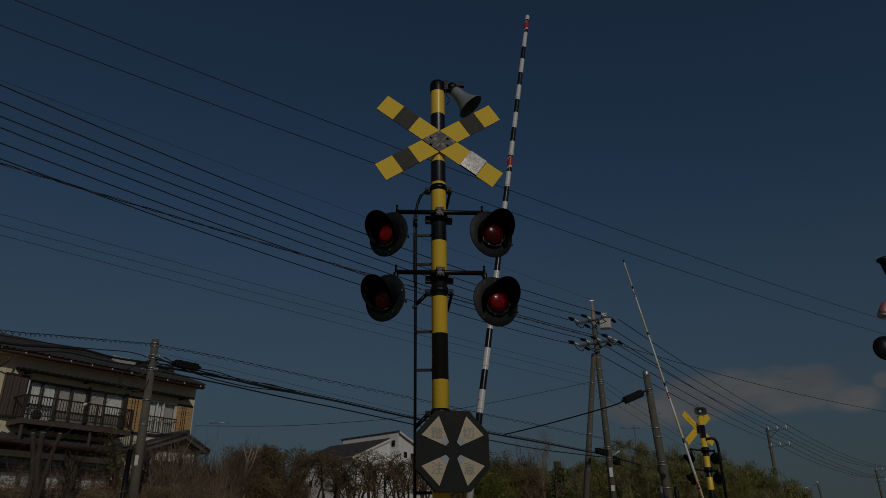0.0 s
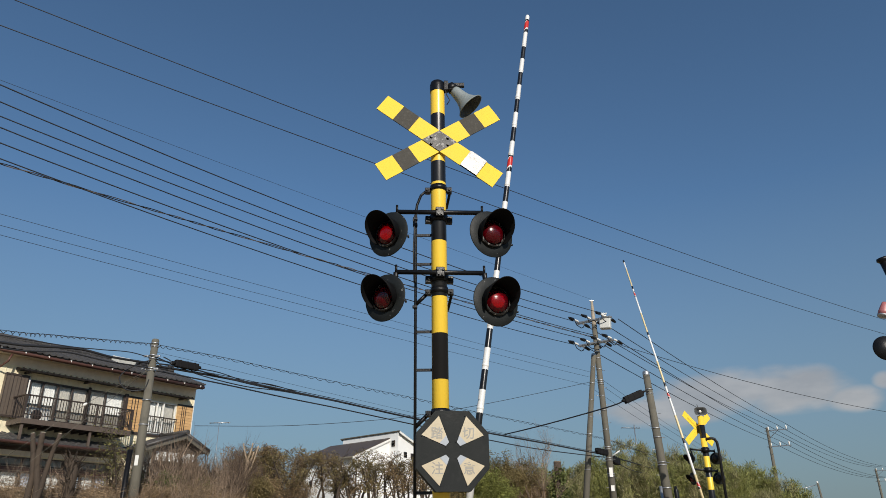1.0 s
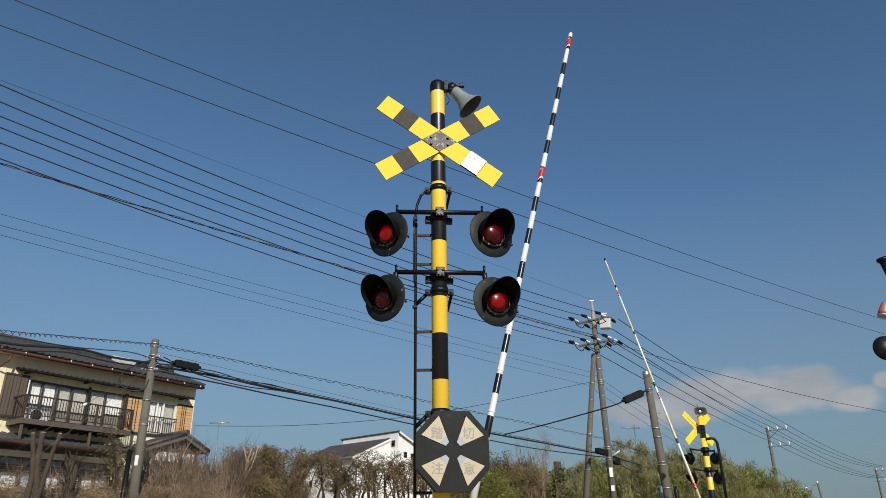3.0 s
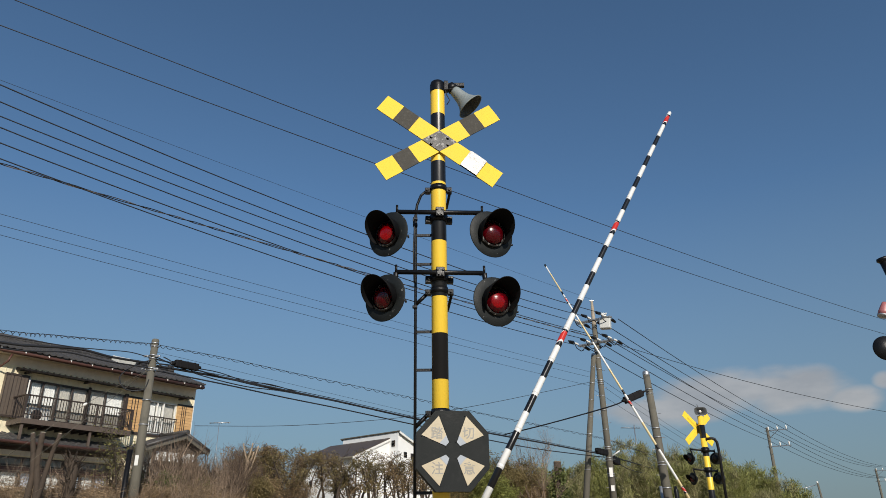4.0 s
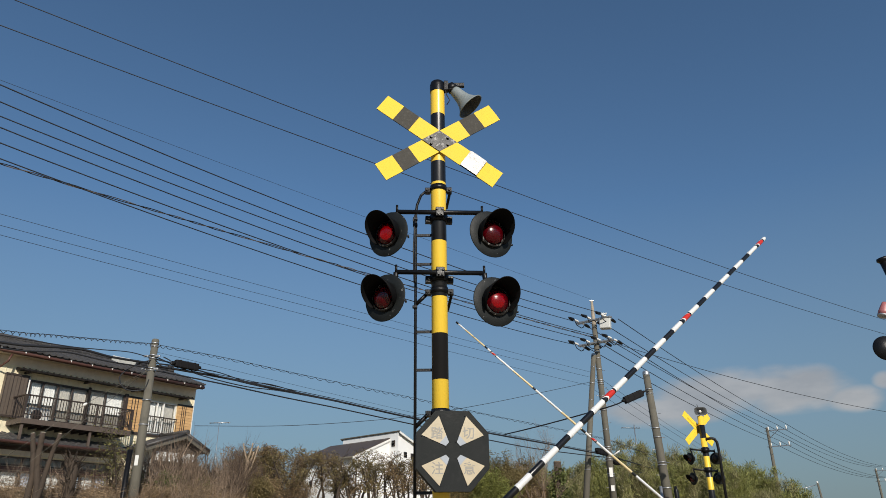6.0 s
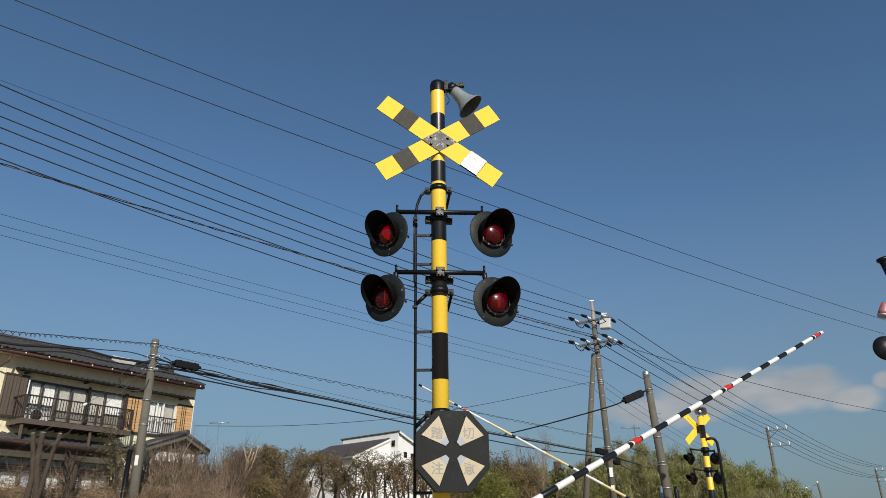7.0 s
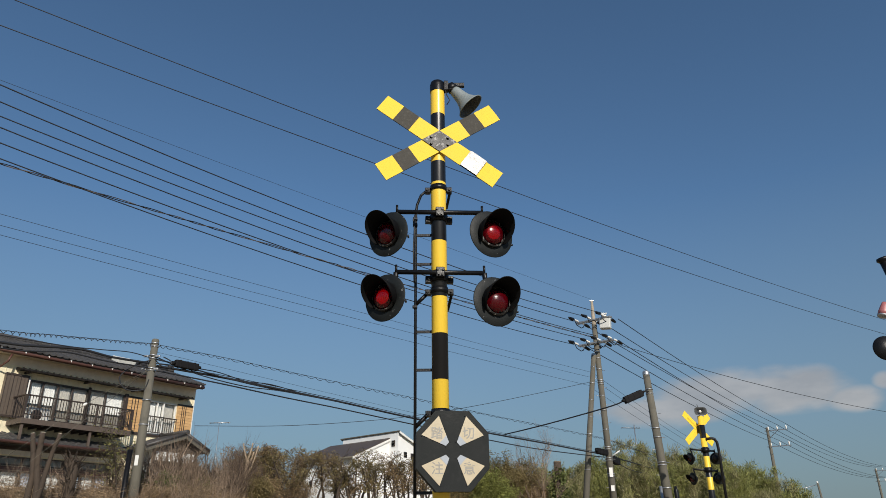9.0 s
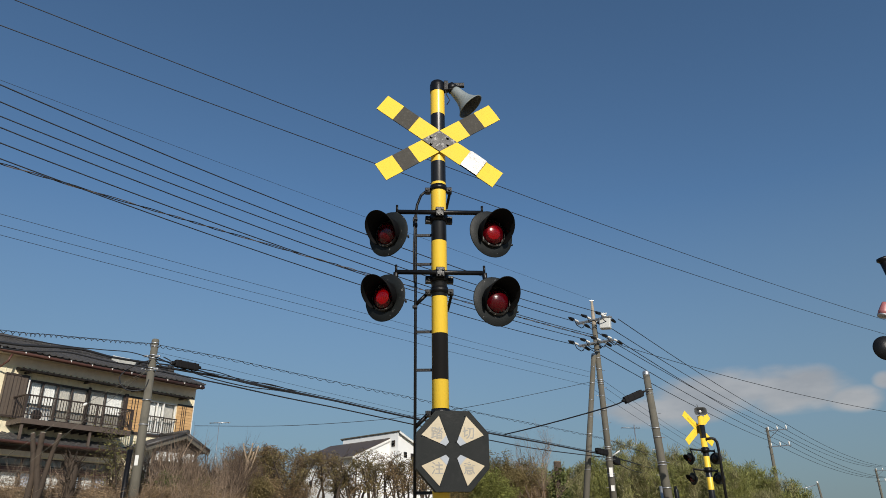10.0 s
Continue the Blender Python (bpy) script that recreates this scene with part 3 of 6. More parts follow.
def left_pole():
    p0, p1 = (-7.38, 17.5, 0.0), (-7.423, 17.5, 6.0)
    t = thing("utility_pole", Matrix(), "short weathered concrete utility pole with cable clamps", "utility pole", "utility poles")
    part("shaft", pole_mesh(p0, p1, 0.132, 0.086), M_CONC, t)
    part("cap", lathe(B(), [(0.089, 5.93), (0.092, 6.02), (0.074, 6.06), (0.0, 6.075)], 20, Matrix.Translation((-7.423, 17.5, 0))), M_CONC, t)
    for z in (5.95, 5.86, 5.63, 5.55, 5.30, 5.24, 4.5, 3.9):
        ring(t, p0, p1, z, 0.088 + 0.0075 * (6 - z), 0.03)
    for z in (5.60, 5.27):
        for s in (-1, 1):
            part("clamp_bracket", box(B(), (-7.42 + s * 0.15, 17.42, z), (0.12, 0.05, 0.05), None, 0.008), M_STEEL, t)
    part("number_plate_blank", box(B(), (-7.395, 17.5 - 0.120, 3.05), (0.085, 0.012, 0.24), None, 0.003), M_INSUL, t, "blank white plate")
    part("cable_guard", tube(B(), [(-7.62, 17.42, 0.0), (-7.60, 17.42, 3.3)], 0.06, 12), M_BLACK, t, "dark cable guard")
    return t


def right_pole():
    p0, p1 = (7.30, 24.0, 0.0), (6.949, 24.0, 6.48)
    t = thing("utility_pole", Matrix(), "leaning weathered concrete pole with a black cable closure", "utility pole", "utility poles")
    part("shaft", pole_mesh(p0, p1, 0.168, 0.112), M_CONC, t)
    part("cap", lathe(B(), [(0.116, -0.08), (0.118, 0.02), (0.09, 0.06), (0.0, 0.075)], 20, Matrix.Translation(p1)), M_STEEL, t, "pale metal pole cap")
    for z in (5.9, 5.75, 4.6, 4.3, 3.5, 3.42, 2.7):
        ring(t, p0, p1, z, 0.115 + 0.0087 * (6.48 - z), 0.03)
    step_bolts(t, p0, p1, 0.125, (5.5, 5.1, 4.7, 4.3, 3.9, 3.5, 3.1))
    part("cable_guard", tube(B(), [(7.50, 23.9, 0), (7.42, 23.9, 2.6), (7.42, 23.9, 2.75)], [0.07, 0.07, 0.03], 12), M_BLACK, t, "dark cable guard")
    part("conduit", tube(B(), [(6.99, 23.85, 0), (6.93, 23.85, 2.75)], 0.045, 12), M_STEEL, t, "white conduit")
    return t


def insulator(t, p, d, n=3, r=0.052):
    """A string of white bells from p along d."""
    d = Vector(d).normalized()
    m = Matrix.Translation(p) @ d.to_track_quat("Z", "Y").to_matrix().to_4x4()
    prof = [(0.012, 0.0)]
    for i in range(n):
        z = 0.05 + i * 0.11
        prof += [(0.02, z), (r, z + 0.02), (r, z + 0.05), (0.02, z + 0.07)]
    prof += [(0.012, 0.05 + n * 0.11)]
    return part("insulator", lathe(B(), prof, 12, m), M_INSUL, t, "white porcelain insulator")


LINE = Vector((math.cos(radians(52)), math.sin(radians(52)), 0))      # the way the overhead line runs
ACROSS = Vector((LINE.y, -LINE.x, 0))


def main_pole():
    p0, p1 = (7.70, 34.0, 0), (7.55, 34.0, 11.15)
    t = thing("utility_pole", Matrix(), "tall concrete power pole with crossarms, insulators and switch box", "utility pole", "utility poles")
    part("shaft", pole_mesh(p0, p1, 0.172, 0.125), M_CONC, t)
    part("top_post", tube(B(), [(7.55, 34, 10.8), (7.545, 34, 11.1), (7.54, 34, 12.4)], [0.12, 0.11, 0.06], 14), M_TIMBER, t, "pale tapered top post")
    part("top_clip", box(B(), (7.54, 34, 12.43), (0.22, 0.06, 0.06), None, 0.01), M_STEEL, t)
    for z in (10.2, 9.75, 9.45, 8.9, 8.35, 8.25, 8.15, 7.6, 6.9, 6.0, 5.2, 5.1, 4.7, 4.6, 4.0, 3.9):
        ring(t, p0, p1, z, 0.127 + 0.0043 * (11.15 - z), 0.035)
    step_bolts(t, p0, p1, 0.16, [3.4 + 0.42 * i for i in range(15)])
    for z, places in ((11.40, (-0.79, -0.08, 0.67)), (10.22, (-0.9, -0.26, 0.31, 0.9))):
        for off in (-0.09, 0.09):
            c = Vector((7.55, 34, z)) + LINE * off
            part("crossarm", box(B(), (0, 0, 0), (1.9, 0.075, 0.075), Matrix.Translation(c) @ pose(0, 0, 0, 0, 0, math.degrees(math.atan2(ACROSS.y, ACROSS.x))), 0.008), M_STEEL, t)
        for s in places:
            for k in (-1, 1):
                p = Vector((7.55, 34, z + 0.05)) + ACROSS * s + LINE * (k * 0.12)
                insulator(t, p, LINE * k + Vector((0, 0, 0.02)))
                q = p + LINE * (k * 0.45)
                part("cable_grip", tube(B(), [q, q + LINE * k * 0.12, q + LINE * k * 0.45 + Vector((0, 0, -0.03)), q + LINE * k * 0.6], [0.025, 0.085, 0.07, 0.018], 8), M_BLACK, t)
            a = Vector((7.55, 34, z + 0.05)) + ACROSS * s
            part("jumper", tube(B(), [a - LINE * 0.55, a - LINE * 0.35 + Vector((0, 0, -0.22)), a + ACROSS * 0.06 + Vector((0, 0, -0.32)), a + LINE * 0.35 + Vector((0, 0, -0.2)), a + LINE * 0.55], 0.022, 6), M_WIRE, t)
    sw = part("switch_box", box(B(), (0, 0, 0), (0.52, 0.44, 0.52), Matrix.Translation((8.05, 33.7, 11.12)) @ pose(0, 0, 0, 0, 4, -22), 0.04), M_BOXW, t, "pale grey switch box")
    for s in (-0.2, 0, 0.2):
        insulator(sw, (7.95 + s * 0.3, 33.45, 11.36), (s, -0.4, 1), 2, 0.05)
    part("lamp_hook", tube(B(), [(7.72, 33.85, 4.75), (8.1, 33.7, 5.0)], 0.03, 8), M_INSUL, t)
    part("plate", box(B(), (7.62, 33.80, 4.05), (0.16, 0.015, 0.42), None, 0.003), M_INSUL, t, "blank white plate")
    part("plate", box(B(), (7.63, 33.80, 3.35), (0.16, 0.015, 0.25), None, 0.003), M_INSUL, t, "blank white plate")
    b = thing("prop_pole", Matrix(), "slender concrete prop pole leaning on the power pole", "utility pole", "utility poles")
    part("shaft", tube(B(), [(5.98, 34.0, 0), (7.36, 33.9, 9.6)], [0.162, 0.114], 18), M_CONC, b)
    part("cap", lathe(B(), [(0.118, -0.05), (0.114, 0.03), (0.0, 0.05)], 18, Matrix.Translation((7.36, 33.9, 9.62))), M_STEEL, b)
    for z in (9.0, 8.2, 7.4, 6.6, 5.8, 5.0, 4.2):
        ring(b, (5.98, 34.0, 0), (7.36, 33.9, 9.6), z, 0.116 + 0.005 * (9.6 - z), 0.03)
    return t


M_TIMBER = material("rusty pale post", (0.34, 0.29, 0.22), 0.8, vary=0.25, scale=6, bump=0.2, dirt=0.5, dirt_col=(0.25, 0.1, 0.04))
M_BOXW = material("pale grey enamel", (0.62, 0.62, 0.58), 0.45, vary=0.06, bump=0.02, dirt=0.25)


def distant_pole(x, y, h, s=1.0, lean=0.0, drop=2):
    t = thing("utility_pole", Matrix(), "distant concrete power pole with crossarms", "utility pole", "utility poles")
    z0 = ground_z(x, y) - 0.3
    part("shaft", tube(B(), [(x, y, z0), (x - lean, y, h)], [0.22 * s, 0.14 * s], 12), M_CONC, t)
    for z, w in ((h - 0.35, 2.4), (h - 2.0, 2.4)):
        c = Vector((x - lean, y, z)) + ACROSS * 0.9
        part("crossarm", box(B(), (0, 0, 0), (w * s, 0.09, 0.09), Matrix.Translation(c) @ pose(0, 0, 0, 0, 0, math.degrees(math.atan2(ACROSS.y, ACROSS.x))), 0.01), M_STEEL, t)
        for s2 in (0.1, 1.0, 1.9):
            p = Vector((x - lean, y, z)) + ACROSS * s2
            part("insulator", lathe(B(), [(0.02, 0.0), (0.07, 0.08), (0.07, 0.16), (0.09, 0.22), (0.09, 0.30), (0.04, 0.42), (0, 0.44)], 10, Matrix.Translation(p)), M_INSUL, t)
    part("brace", tube(B(), [Vector((x - lean, y, h - 1.2)), Vector((x - lean, y, h - 0.4)) + ACROSS * 1.0], 0.03, 6), M_STEEL, t)
    return t


left_pole(); right_pole(); main_pole()
distant_pole(34.55, 77, 12.15)
distant_pole(70.9, 121, 11.6, 1.1)


# ---- cables ----
def cable(a, b, r, sag, n=18, name="overhead_cable", label="thin black overhead power cable", group="overhead cables", ext=0.0):
    """A hanging cable from a to b; ext carries it on past a by that share of its length."""
    a, b = Vector(a), Vector(b)
    pts = []
    for i in range(n + 1):
        s = -ext + (1 + ext) * i / n
        p = a.lerp(b, s)
        p.z -= 4 * sag * s * (1 - s)
        pts.append(p)
    return solo(name, tube(B(), pts, r, 6), M_WIRE, label, "cable", group)


def twisted_pair(a, b, sag):
    """Two insulated wires wound slowly round each other."""
    a, b = Vector(a), Vector(b)
    t = thing("twisted_cable", Matrix(), "twisted pair of black and brown overhead cables", "cable", "overhead cables")
    for ph, mat in ((0.0, M_WIRE), (math.pi, M_WIREBR)):
        pts = []
        for i in range(161):
            s = -0.35 + 1.35 * i / 160
            p = a.lerp(b, s)
            w = s * 95 + 1.2 * math.sin(s * 31) + ph
            p += ACROSS * (0.022 * math.cos(w))
            p.z += 0.022 * math.sin(w) - 4 * sag * s * (1 - s)
            pts.append(p)
        part("strand", tube(B(), pts, 0.014, 5), mat, t, "" if mat is M_WIRE else "weathered brown strand")


def cables():
    pole = Vector((7.55, 34, 0))
    far = Vector((34.55, 77, 0))
    rows = [((-10.69, 14.08, 11.51), (7.70, 33.12, 11.51), 0.41),
            ((-11.04, 14.70, 11.45), (7.12, 33.58, 11.45), 0.44),
            ((-11.31, 15.20, 11.36), (6.56, 34.01, 11.36), 0.34),
            ((-10.55, 14.27, 10.42), (7.42, 33.34, 10.42), 0.39),
            ((-10.85, 14.82, 10.33), (6.98, 33.69, 10.33), 0.37),
            ((-11.11, 15.32, 10.18), (6.47, 34.08, 10.18), 0.37)]
    for a, b, s in rows:
        cable(a, b, 0.017, s, ext=0.35)
    cable((-11.60, 15.23, 12.51), (7.52, 34, 12.51), 0.006, 0.06, ext=0.35, label="fine overhead earth wire")
    for a, b in (((-10.92, 15.57, 8.76), (7.17, 34, 8.76)), ((-10.94, 15.70, 8.51), (7.12, 34, 8.51)), ((-10.65, 15.37, 8.10), (7.05, 34, 8.10))):
        cable(a, b, 0.0065, 0.07, ext=0.35, label="fine overhead telephone wire")
    twisted_pair((-11.67, 16.14, 10.52), (7.45, 34.0, 10.52), 0.11)
    # two high wires that cross the whole view
    cable((-6.61, 8.51, 9.0), (17.34, 26.52, 9.0), 0.0085, 0.25, ext=0.4, label="fine overhead wire high across the road")
    cable((-6.71, 8.5, 8.5), (17.36, 26.78, 8.5), 0.0085, 0.25, ext=0.4, label="fine overhead wire high across the road")
    # on to the next poles
    for s, z in ((0.1, 12.4), (1.0, 12.4), (1.9, 12.4), (0.1, 10.7), (1.0, 10.7), (1.9, 10.7)):
        a = pole + ACROSS * (s - 0.9) + LINE * 0.7 + Vector((0, 0, 11.43 if z > 11 else 10.24))
        b = far + ACROSS * s + Vector((0, 0, z))
        cable(a, b, 0.020, 0.3)
        c = Vector((70.9, 121, 0)) + ACROSS * s + Vector((0, 0, z - 0.6))
        cable(b, c, 0.024, 0.9)
    for z in (8.73, 8.4, 7.9):
        cable((7.17, 34, z + 0.05), (34.5, 77, z - 2.2), 0.008, 0.6, label="fine overhead telephone wire")
    cable((7.9, 34, 10.4), (40, 52, 8.6), 0.014, 0.8, label="black service cable off the power pole")


cables()


# ---- house ----
M_CREAM = material("cream ribbed siding", (0.80, 0.72, 0.51), 0.7, vary=0.1, scale=2, bump=0.15, bump_scale=30, dirt=0.2, dirt_col=(0.35, 0.29, 0.18), stretch=(1, 1, 0.3))
M_BROWN = material("dark brown aluminium", (0.045, 0.032, 0.026), 0.45, vary=0.2, scale=8, bump=0.03, dirt=0.15, dirt_col=(0.1, 0.08, 0.06))
M_AWN = material("blackish brown sheet metal and soffit shade", (0.016, 0.013, 0.011), 0.5, vary=0.2, scale=8, bump=0.03, dirt=0.12, dirt_col=(0.05, 0.04, 0.035), spec=0.25)
M_REDBR = material("red brown gutter", (0.09, 0.040, 0.030), 0.45, vary=0.15, scale=6, bump=0.03)
M_SOFFIT = material("tan soffit board", (0.72, 0.63, 0.50), 0.75, vary=0.12, scale=4, bump=0.08)
M_TILE = material("dark grey roof tile", (0.060, 0.056, 0.054), 0.5, vary=0.25, scale=4, bump=0.15, bump_scale=30, dirt=0.35, dirt_col=(0.14, 0.12, 0.10))
M_ORANGE = material("orange tan cladding", (0.56, 0.34, 0.15), 0.7, vary=0.12, scale=9, bump=0.1, per_object=0.12)
M_CURTAIN = material("white curtain", (0.80, 0.79, 0.76), 0.9, vary=0.07, scale=3, bump=0.25, bump_scale=25, stretch=(6, 6, 0.2))
M_CURTBLUE = material("pale blue curtain", (0.66, 0.73, 0.86), 0.9, vary=0.12, scale=3, bump=0.25, bump_scale=25, stretch=(6, 6, 0.2))
M_GREYIN = material("shade-toned interior", (0.22, 0.20, 0.17), 0.9, vary=0.1)
M_WHITEWALL = material("white house wall", (0.78, 0.78, 0.76), 0.75, vary=0.05, scale=1.5, bump=0.05, dirt=0.12, dirt_col=(0.6, 0.58, 0.54))
M_PLASTER = material("pale plaster", (0.70, 0.68, 0.63), 0.85, vary=0.08, scale=2, bump=0.1, dirt=0.2, dirt_col=(0.4, 0.36, 0.3))
M_ACUNIT = material("ivory casing", (0.68, 0.66, 0.6), 0.5, vary=0.05, bump=0.02, dirt=0.2)


def window_glass():
    m = bpy.data.materials.new("window glass")
    m.use_nodes = True
    nt = m.node_tree
    nt.nodes.clear()
    n, l = nt.nodes.new, nt.links.new
    o, mx, tr, gl, fr = n("ShaderNodeOutputMaterial"), n("ShaderNodeMixShader"), n("ShaderNodeBsdfTransparent"), n("ShaderNodeBsdfGlossy"), n("ShaderNodeFresnel")
    gl.inputs["Roughness"].default_value = 0.03
    tr.inputs["Color"].default_value = (0.95, 0.96, 0.96, 1)
    fr.inputs["IOR"].default_value = 1.5
    l(fr.outputs[0], mx.inputs[0]); l(tr.outputs[0], mx.inputs[1]); l(gl.outputs[0], mx.inputs[2]); l(mx.outputs[0], o.inputs[0])
    return m


M_GLASS = window_glass()
HK = 1.2
HOUSE_M = pose(-15.01, 28.8, 0, 0, 0, 55.26)


def hv(x, y, z):
    """House plan to house space: x along the front, y into the house."""
    return Vector((x * HK, y * HK, 1.15 + (z - 1.15) * HK))


def hbox(x0, x1, y0, y1, z0, z1, bevel=0.0, bm=None):
    a, b = hv(x0, y0, z0), hv(x1, y1, z1)
    return box(bm or B(), (a + b) / 2, [abs(q) for q in (b - a)], None, bevel)


def holed_wall(parent, x0, x1, z0, z1, holes, y0, y1, mat, label):
    """A wall in x, z with openings right through it, as one mesh of butting blocks."""
    xs = sorted({x0, x1, *[h[0] for h in holes], *[h[1] for h in holes]})
    zs = sorted({z0, z1, *[h[2] for h in holes], *[h[3] for h in holes]})
    bm = B()
    for xa, xb in zip(xs, xs[1:]):
        for za, zb in zip(zs, zs[1:]):
            cx, cz = (xa + xb) / 2, (za + zb) / 2
            if not any(h[0] < cx < h[1] and h[2] < cz < h[3] for h in holes):
                hbox(xa, xb, y0, y1, za, zb, bm=bm)
    bmesh.ops.remove_doubles(bm, verts=bm.verts, dist=1e-4)
    return part("wall", bm, mat, parent, label)


def window(parent, x0, x1, z0, z1, cuts, mat_frame, curtains):
    """A sliding window: outer frame, a sash frame and pane for each leaf, curtains behind."""
    # flat backing panel in place of a room; its grey stands for room shade
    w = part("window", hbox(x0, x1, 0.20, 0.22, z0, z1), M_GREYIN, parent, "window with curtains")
    for a in ((x0, x1, z1 - 0.04, z1), (x0, x1, z0, z0 + 0.05)):
        part("frame", hbox(a[0], a[1], -0.03, 0.10, a[2], a[3], 0.006), mat_frame, w)
    xs = [x0, *cuts, x1]
    for i, x in enumerate(xs):
        part("mullion", hbox(x - 0.02, x + 0.02, -0.02 + 0.02 * (i % 2), 0.09, z0 + 0.05, z1 - 0.04, 0.005), mat_frame, w)
    for i, (a, b) in enumerate(zip(xs, xs[1:])):
        p = part("pane", hbox(a + 0.03, b - 0.03, 0.03, 0.036, z0 + 0.05, z1 - 0.04), M_GLASS, w)
        p.visible_shadow = False
        c = curtains[i % len(curtains)]
        if c:
            # pleated cloth
            bm, prev = B(), None
            n = 16
            for k in range(n + 1):
                x = a + 0.03 + (b - a - 0.06) * k / n
                y = 0.12 + 0.018 * math.sin(k * 2.4 + i)
                col = (bm.verts.new(hv(x, y, z0 + 0.05 + (z1 - z0) * c[1])), bm.verts.new(hv(x, y, z1 - 0.05)))
                if prev:
                    f = bm.faces.new((prev[0], col[0], col[1], prev[1])); f.smooth = True
                prev = col
            part("curtain", bm, c[0], w)
    return w


def tiled_roof(parent, x0, x1, y0, y1, z0, z1, courses, pitch=0.22, label="dark grey tiled roof", sub="tiling"):
    """Wavy tile courses, each lapping over the one below, from the eave (y0, z0) to (y1, z1)."""
    nx = max(8, int((x1 - x0) / pitch) * 6)
    vs, fs = [], []
    for j in range(courses):
        t0, t1 = j / courses, (j + 1.18) / courses
        base = len(vs)
        for i in range(nx + 1):
            x = x0 + (x1 - x0) * i / nx
            ph = (x / pitch) % 1.0
            wv = 0.022 * (math.cos(2 * math.pi * ph) if ph < 0.5 else -0.35 - 0.65 * math.cos(2 * math.pi * (ph - 0.5)) * 0.5)
            for t, dz in ((t0, -0.035), (t0, 0.018), (min(t1, 1.0), -0.01)):
                vs.append(hv(x, y0 + (y1 - y0) * t, z0 + (z1 - z0) * t + dz + wv + 0.03))
        for i in range(nx):
            a = base + i * 3
            fs += [(a, a + 3, a + 4, a + 1), (a + 1, a + 4, a + 5, a + 2)]
    ob = raw(sub, vs, fs, M_TILE, parent)
    tagged(ob, label, kind="stuff")
    return ob


def house():
    h = thing("house", HOUSE_M, "two-storey cream house with dark tiled roof and brown balcony", "house", "houses")
    G = 1.9
    X0, X1 = -7.0, 4.6
    holes = [(-1.66, 1.66, 4.95, 6.2), (2.66, 3.82, 4.95, 6.17), (-2.6, -0.1, 2.35, 3.36), (0.1, 1.55, 2.35, 3.36), (-2.6, -0.1, 3.5, 3.78), (0.1, 1.55, 3.5, 3.78)]
    holed_wall(h, X0, X1, G - 0.3, 6.95, holes, 0.0, 0.14, M_CREAM, "cream ribbed siding")
    part("wall", hbox(X1 - 0.14, X1, 0.14, 6.0, G - 0.3, 6.95), M_CREAM, h)
    part("wall", hbox(X0, X0 + 0.14, 0.14, 6.0, G - 0.3, 6.95), M_CREAM, h)
    part("wall", hbox(X0, X1, 6.0, 6.14, G - 0.3, 6.95), M_CREAM, h)
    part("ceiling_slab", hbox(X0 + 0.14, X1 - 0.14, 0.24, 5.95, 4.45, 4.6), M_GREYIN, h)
    # fine ribs of the siding
    for i in range(58):
        x = X0 + 0.1 + i * 0.2
        for za, zb in ((6.22, 6.80), (4.56, 4.93)):
            if za > 6 or not -2.2 < x < 1.6:
                part("rib", hbox(x - 0.012, x + 0.012, -0.012, 0.0, za, zb), M_CREAM, h)
    # flat band added on the wall to look like a deeper soffit from below
    part("soffit_stand_in", hbox(X0, X1, -0.02, 0.0, 6.56, 6.83), M_SOFFIT, h, "tan wall band standing in for the soffit")
    # corner trim and pipes
    part("corner_trim", hbox(X1 - 0.02, X1 + 0.012, -0.014, 0.06, G, 6.9), M_INSUL, h, "white corner trim")
    part("white_pipe", tube(B(), [hv(-1.74, -0.06, 4.8), hv(-1.74, -0.06, 6.28)], 0.035, 10), M_INSUL, h, "white vertical pipe")
    part("downpipe", tube(B(), [hv(-2.62, -0.48, 6.78), hv(-2.70, -0.5, 6.55), hv(-2.78, -0.05, 6.35), hv(-2.80, -0.05, 4.5)], 0.04, 10), M_REDBR, h, "red brown downpipe")
    # roof: soffit, fascia, gutter, tiles on both slopes
    part("soffit", hbox(X0 - 0.4, X1 + 0.0, -0.42, 0.0, 6.86, 6.90), M_SOFFIT, h)
    part("fascia", hbox(X0 - 0.4, X1 + 0.0, -0.47, -0.42, 6.81, 6.96, 0.008), M_REDBR, h)
    part("gutter", tube(B(), [hv(X0 - 0.4, -0.52, 6.85), hv(X1 + 0.0, -0.52, 6.87)], 0.06, 12), M_REDBR, h, "red brown gutter")
    for i in range(16):
        x = X0 + 0.3 + i * 0.74
        part("gutter_hook", hbox(x - 0.012, x + 0.012, -0.58, -0.47, 6.86, 6.92), M_INSUL, h)
    ry, rz = 1.8, 7.8
    bm = B()
    prof = [(-0.49, 6.97), (ry, rz - 0.02), (6.9, 6.92), (6.9, 6.85), (ry, rz - 0.10), (-0.49, 6.90)]
    ends = [[bm.verts.new(hv(x, y, z)) for y, z in prof] for x in (X0 - 0.42, X1 + 0.03)]
    bm.faces.new(ends[0]); bm.faces.new(ends[1][::-1])
    for i in range(6):
        bm.faces.new((ends[0][i], ends[0][(i + 1) % 6], ends[1][(i + 1) % 6], ends[1][i]))
    roof = part("roof", bm, M_BROWN, h, "dark tiled gable roof")
    tiled_roof(roof, X0 - 0.42, X1 + 0.05, -0.55, ry, 6.97, rz, 16)
    tiled_roof(roof, X0 - 0.42, X1 + 0.05, 6.9, ry, 6.92, rz, 12)
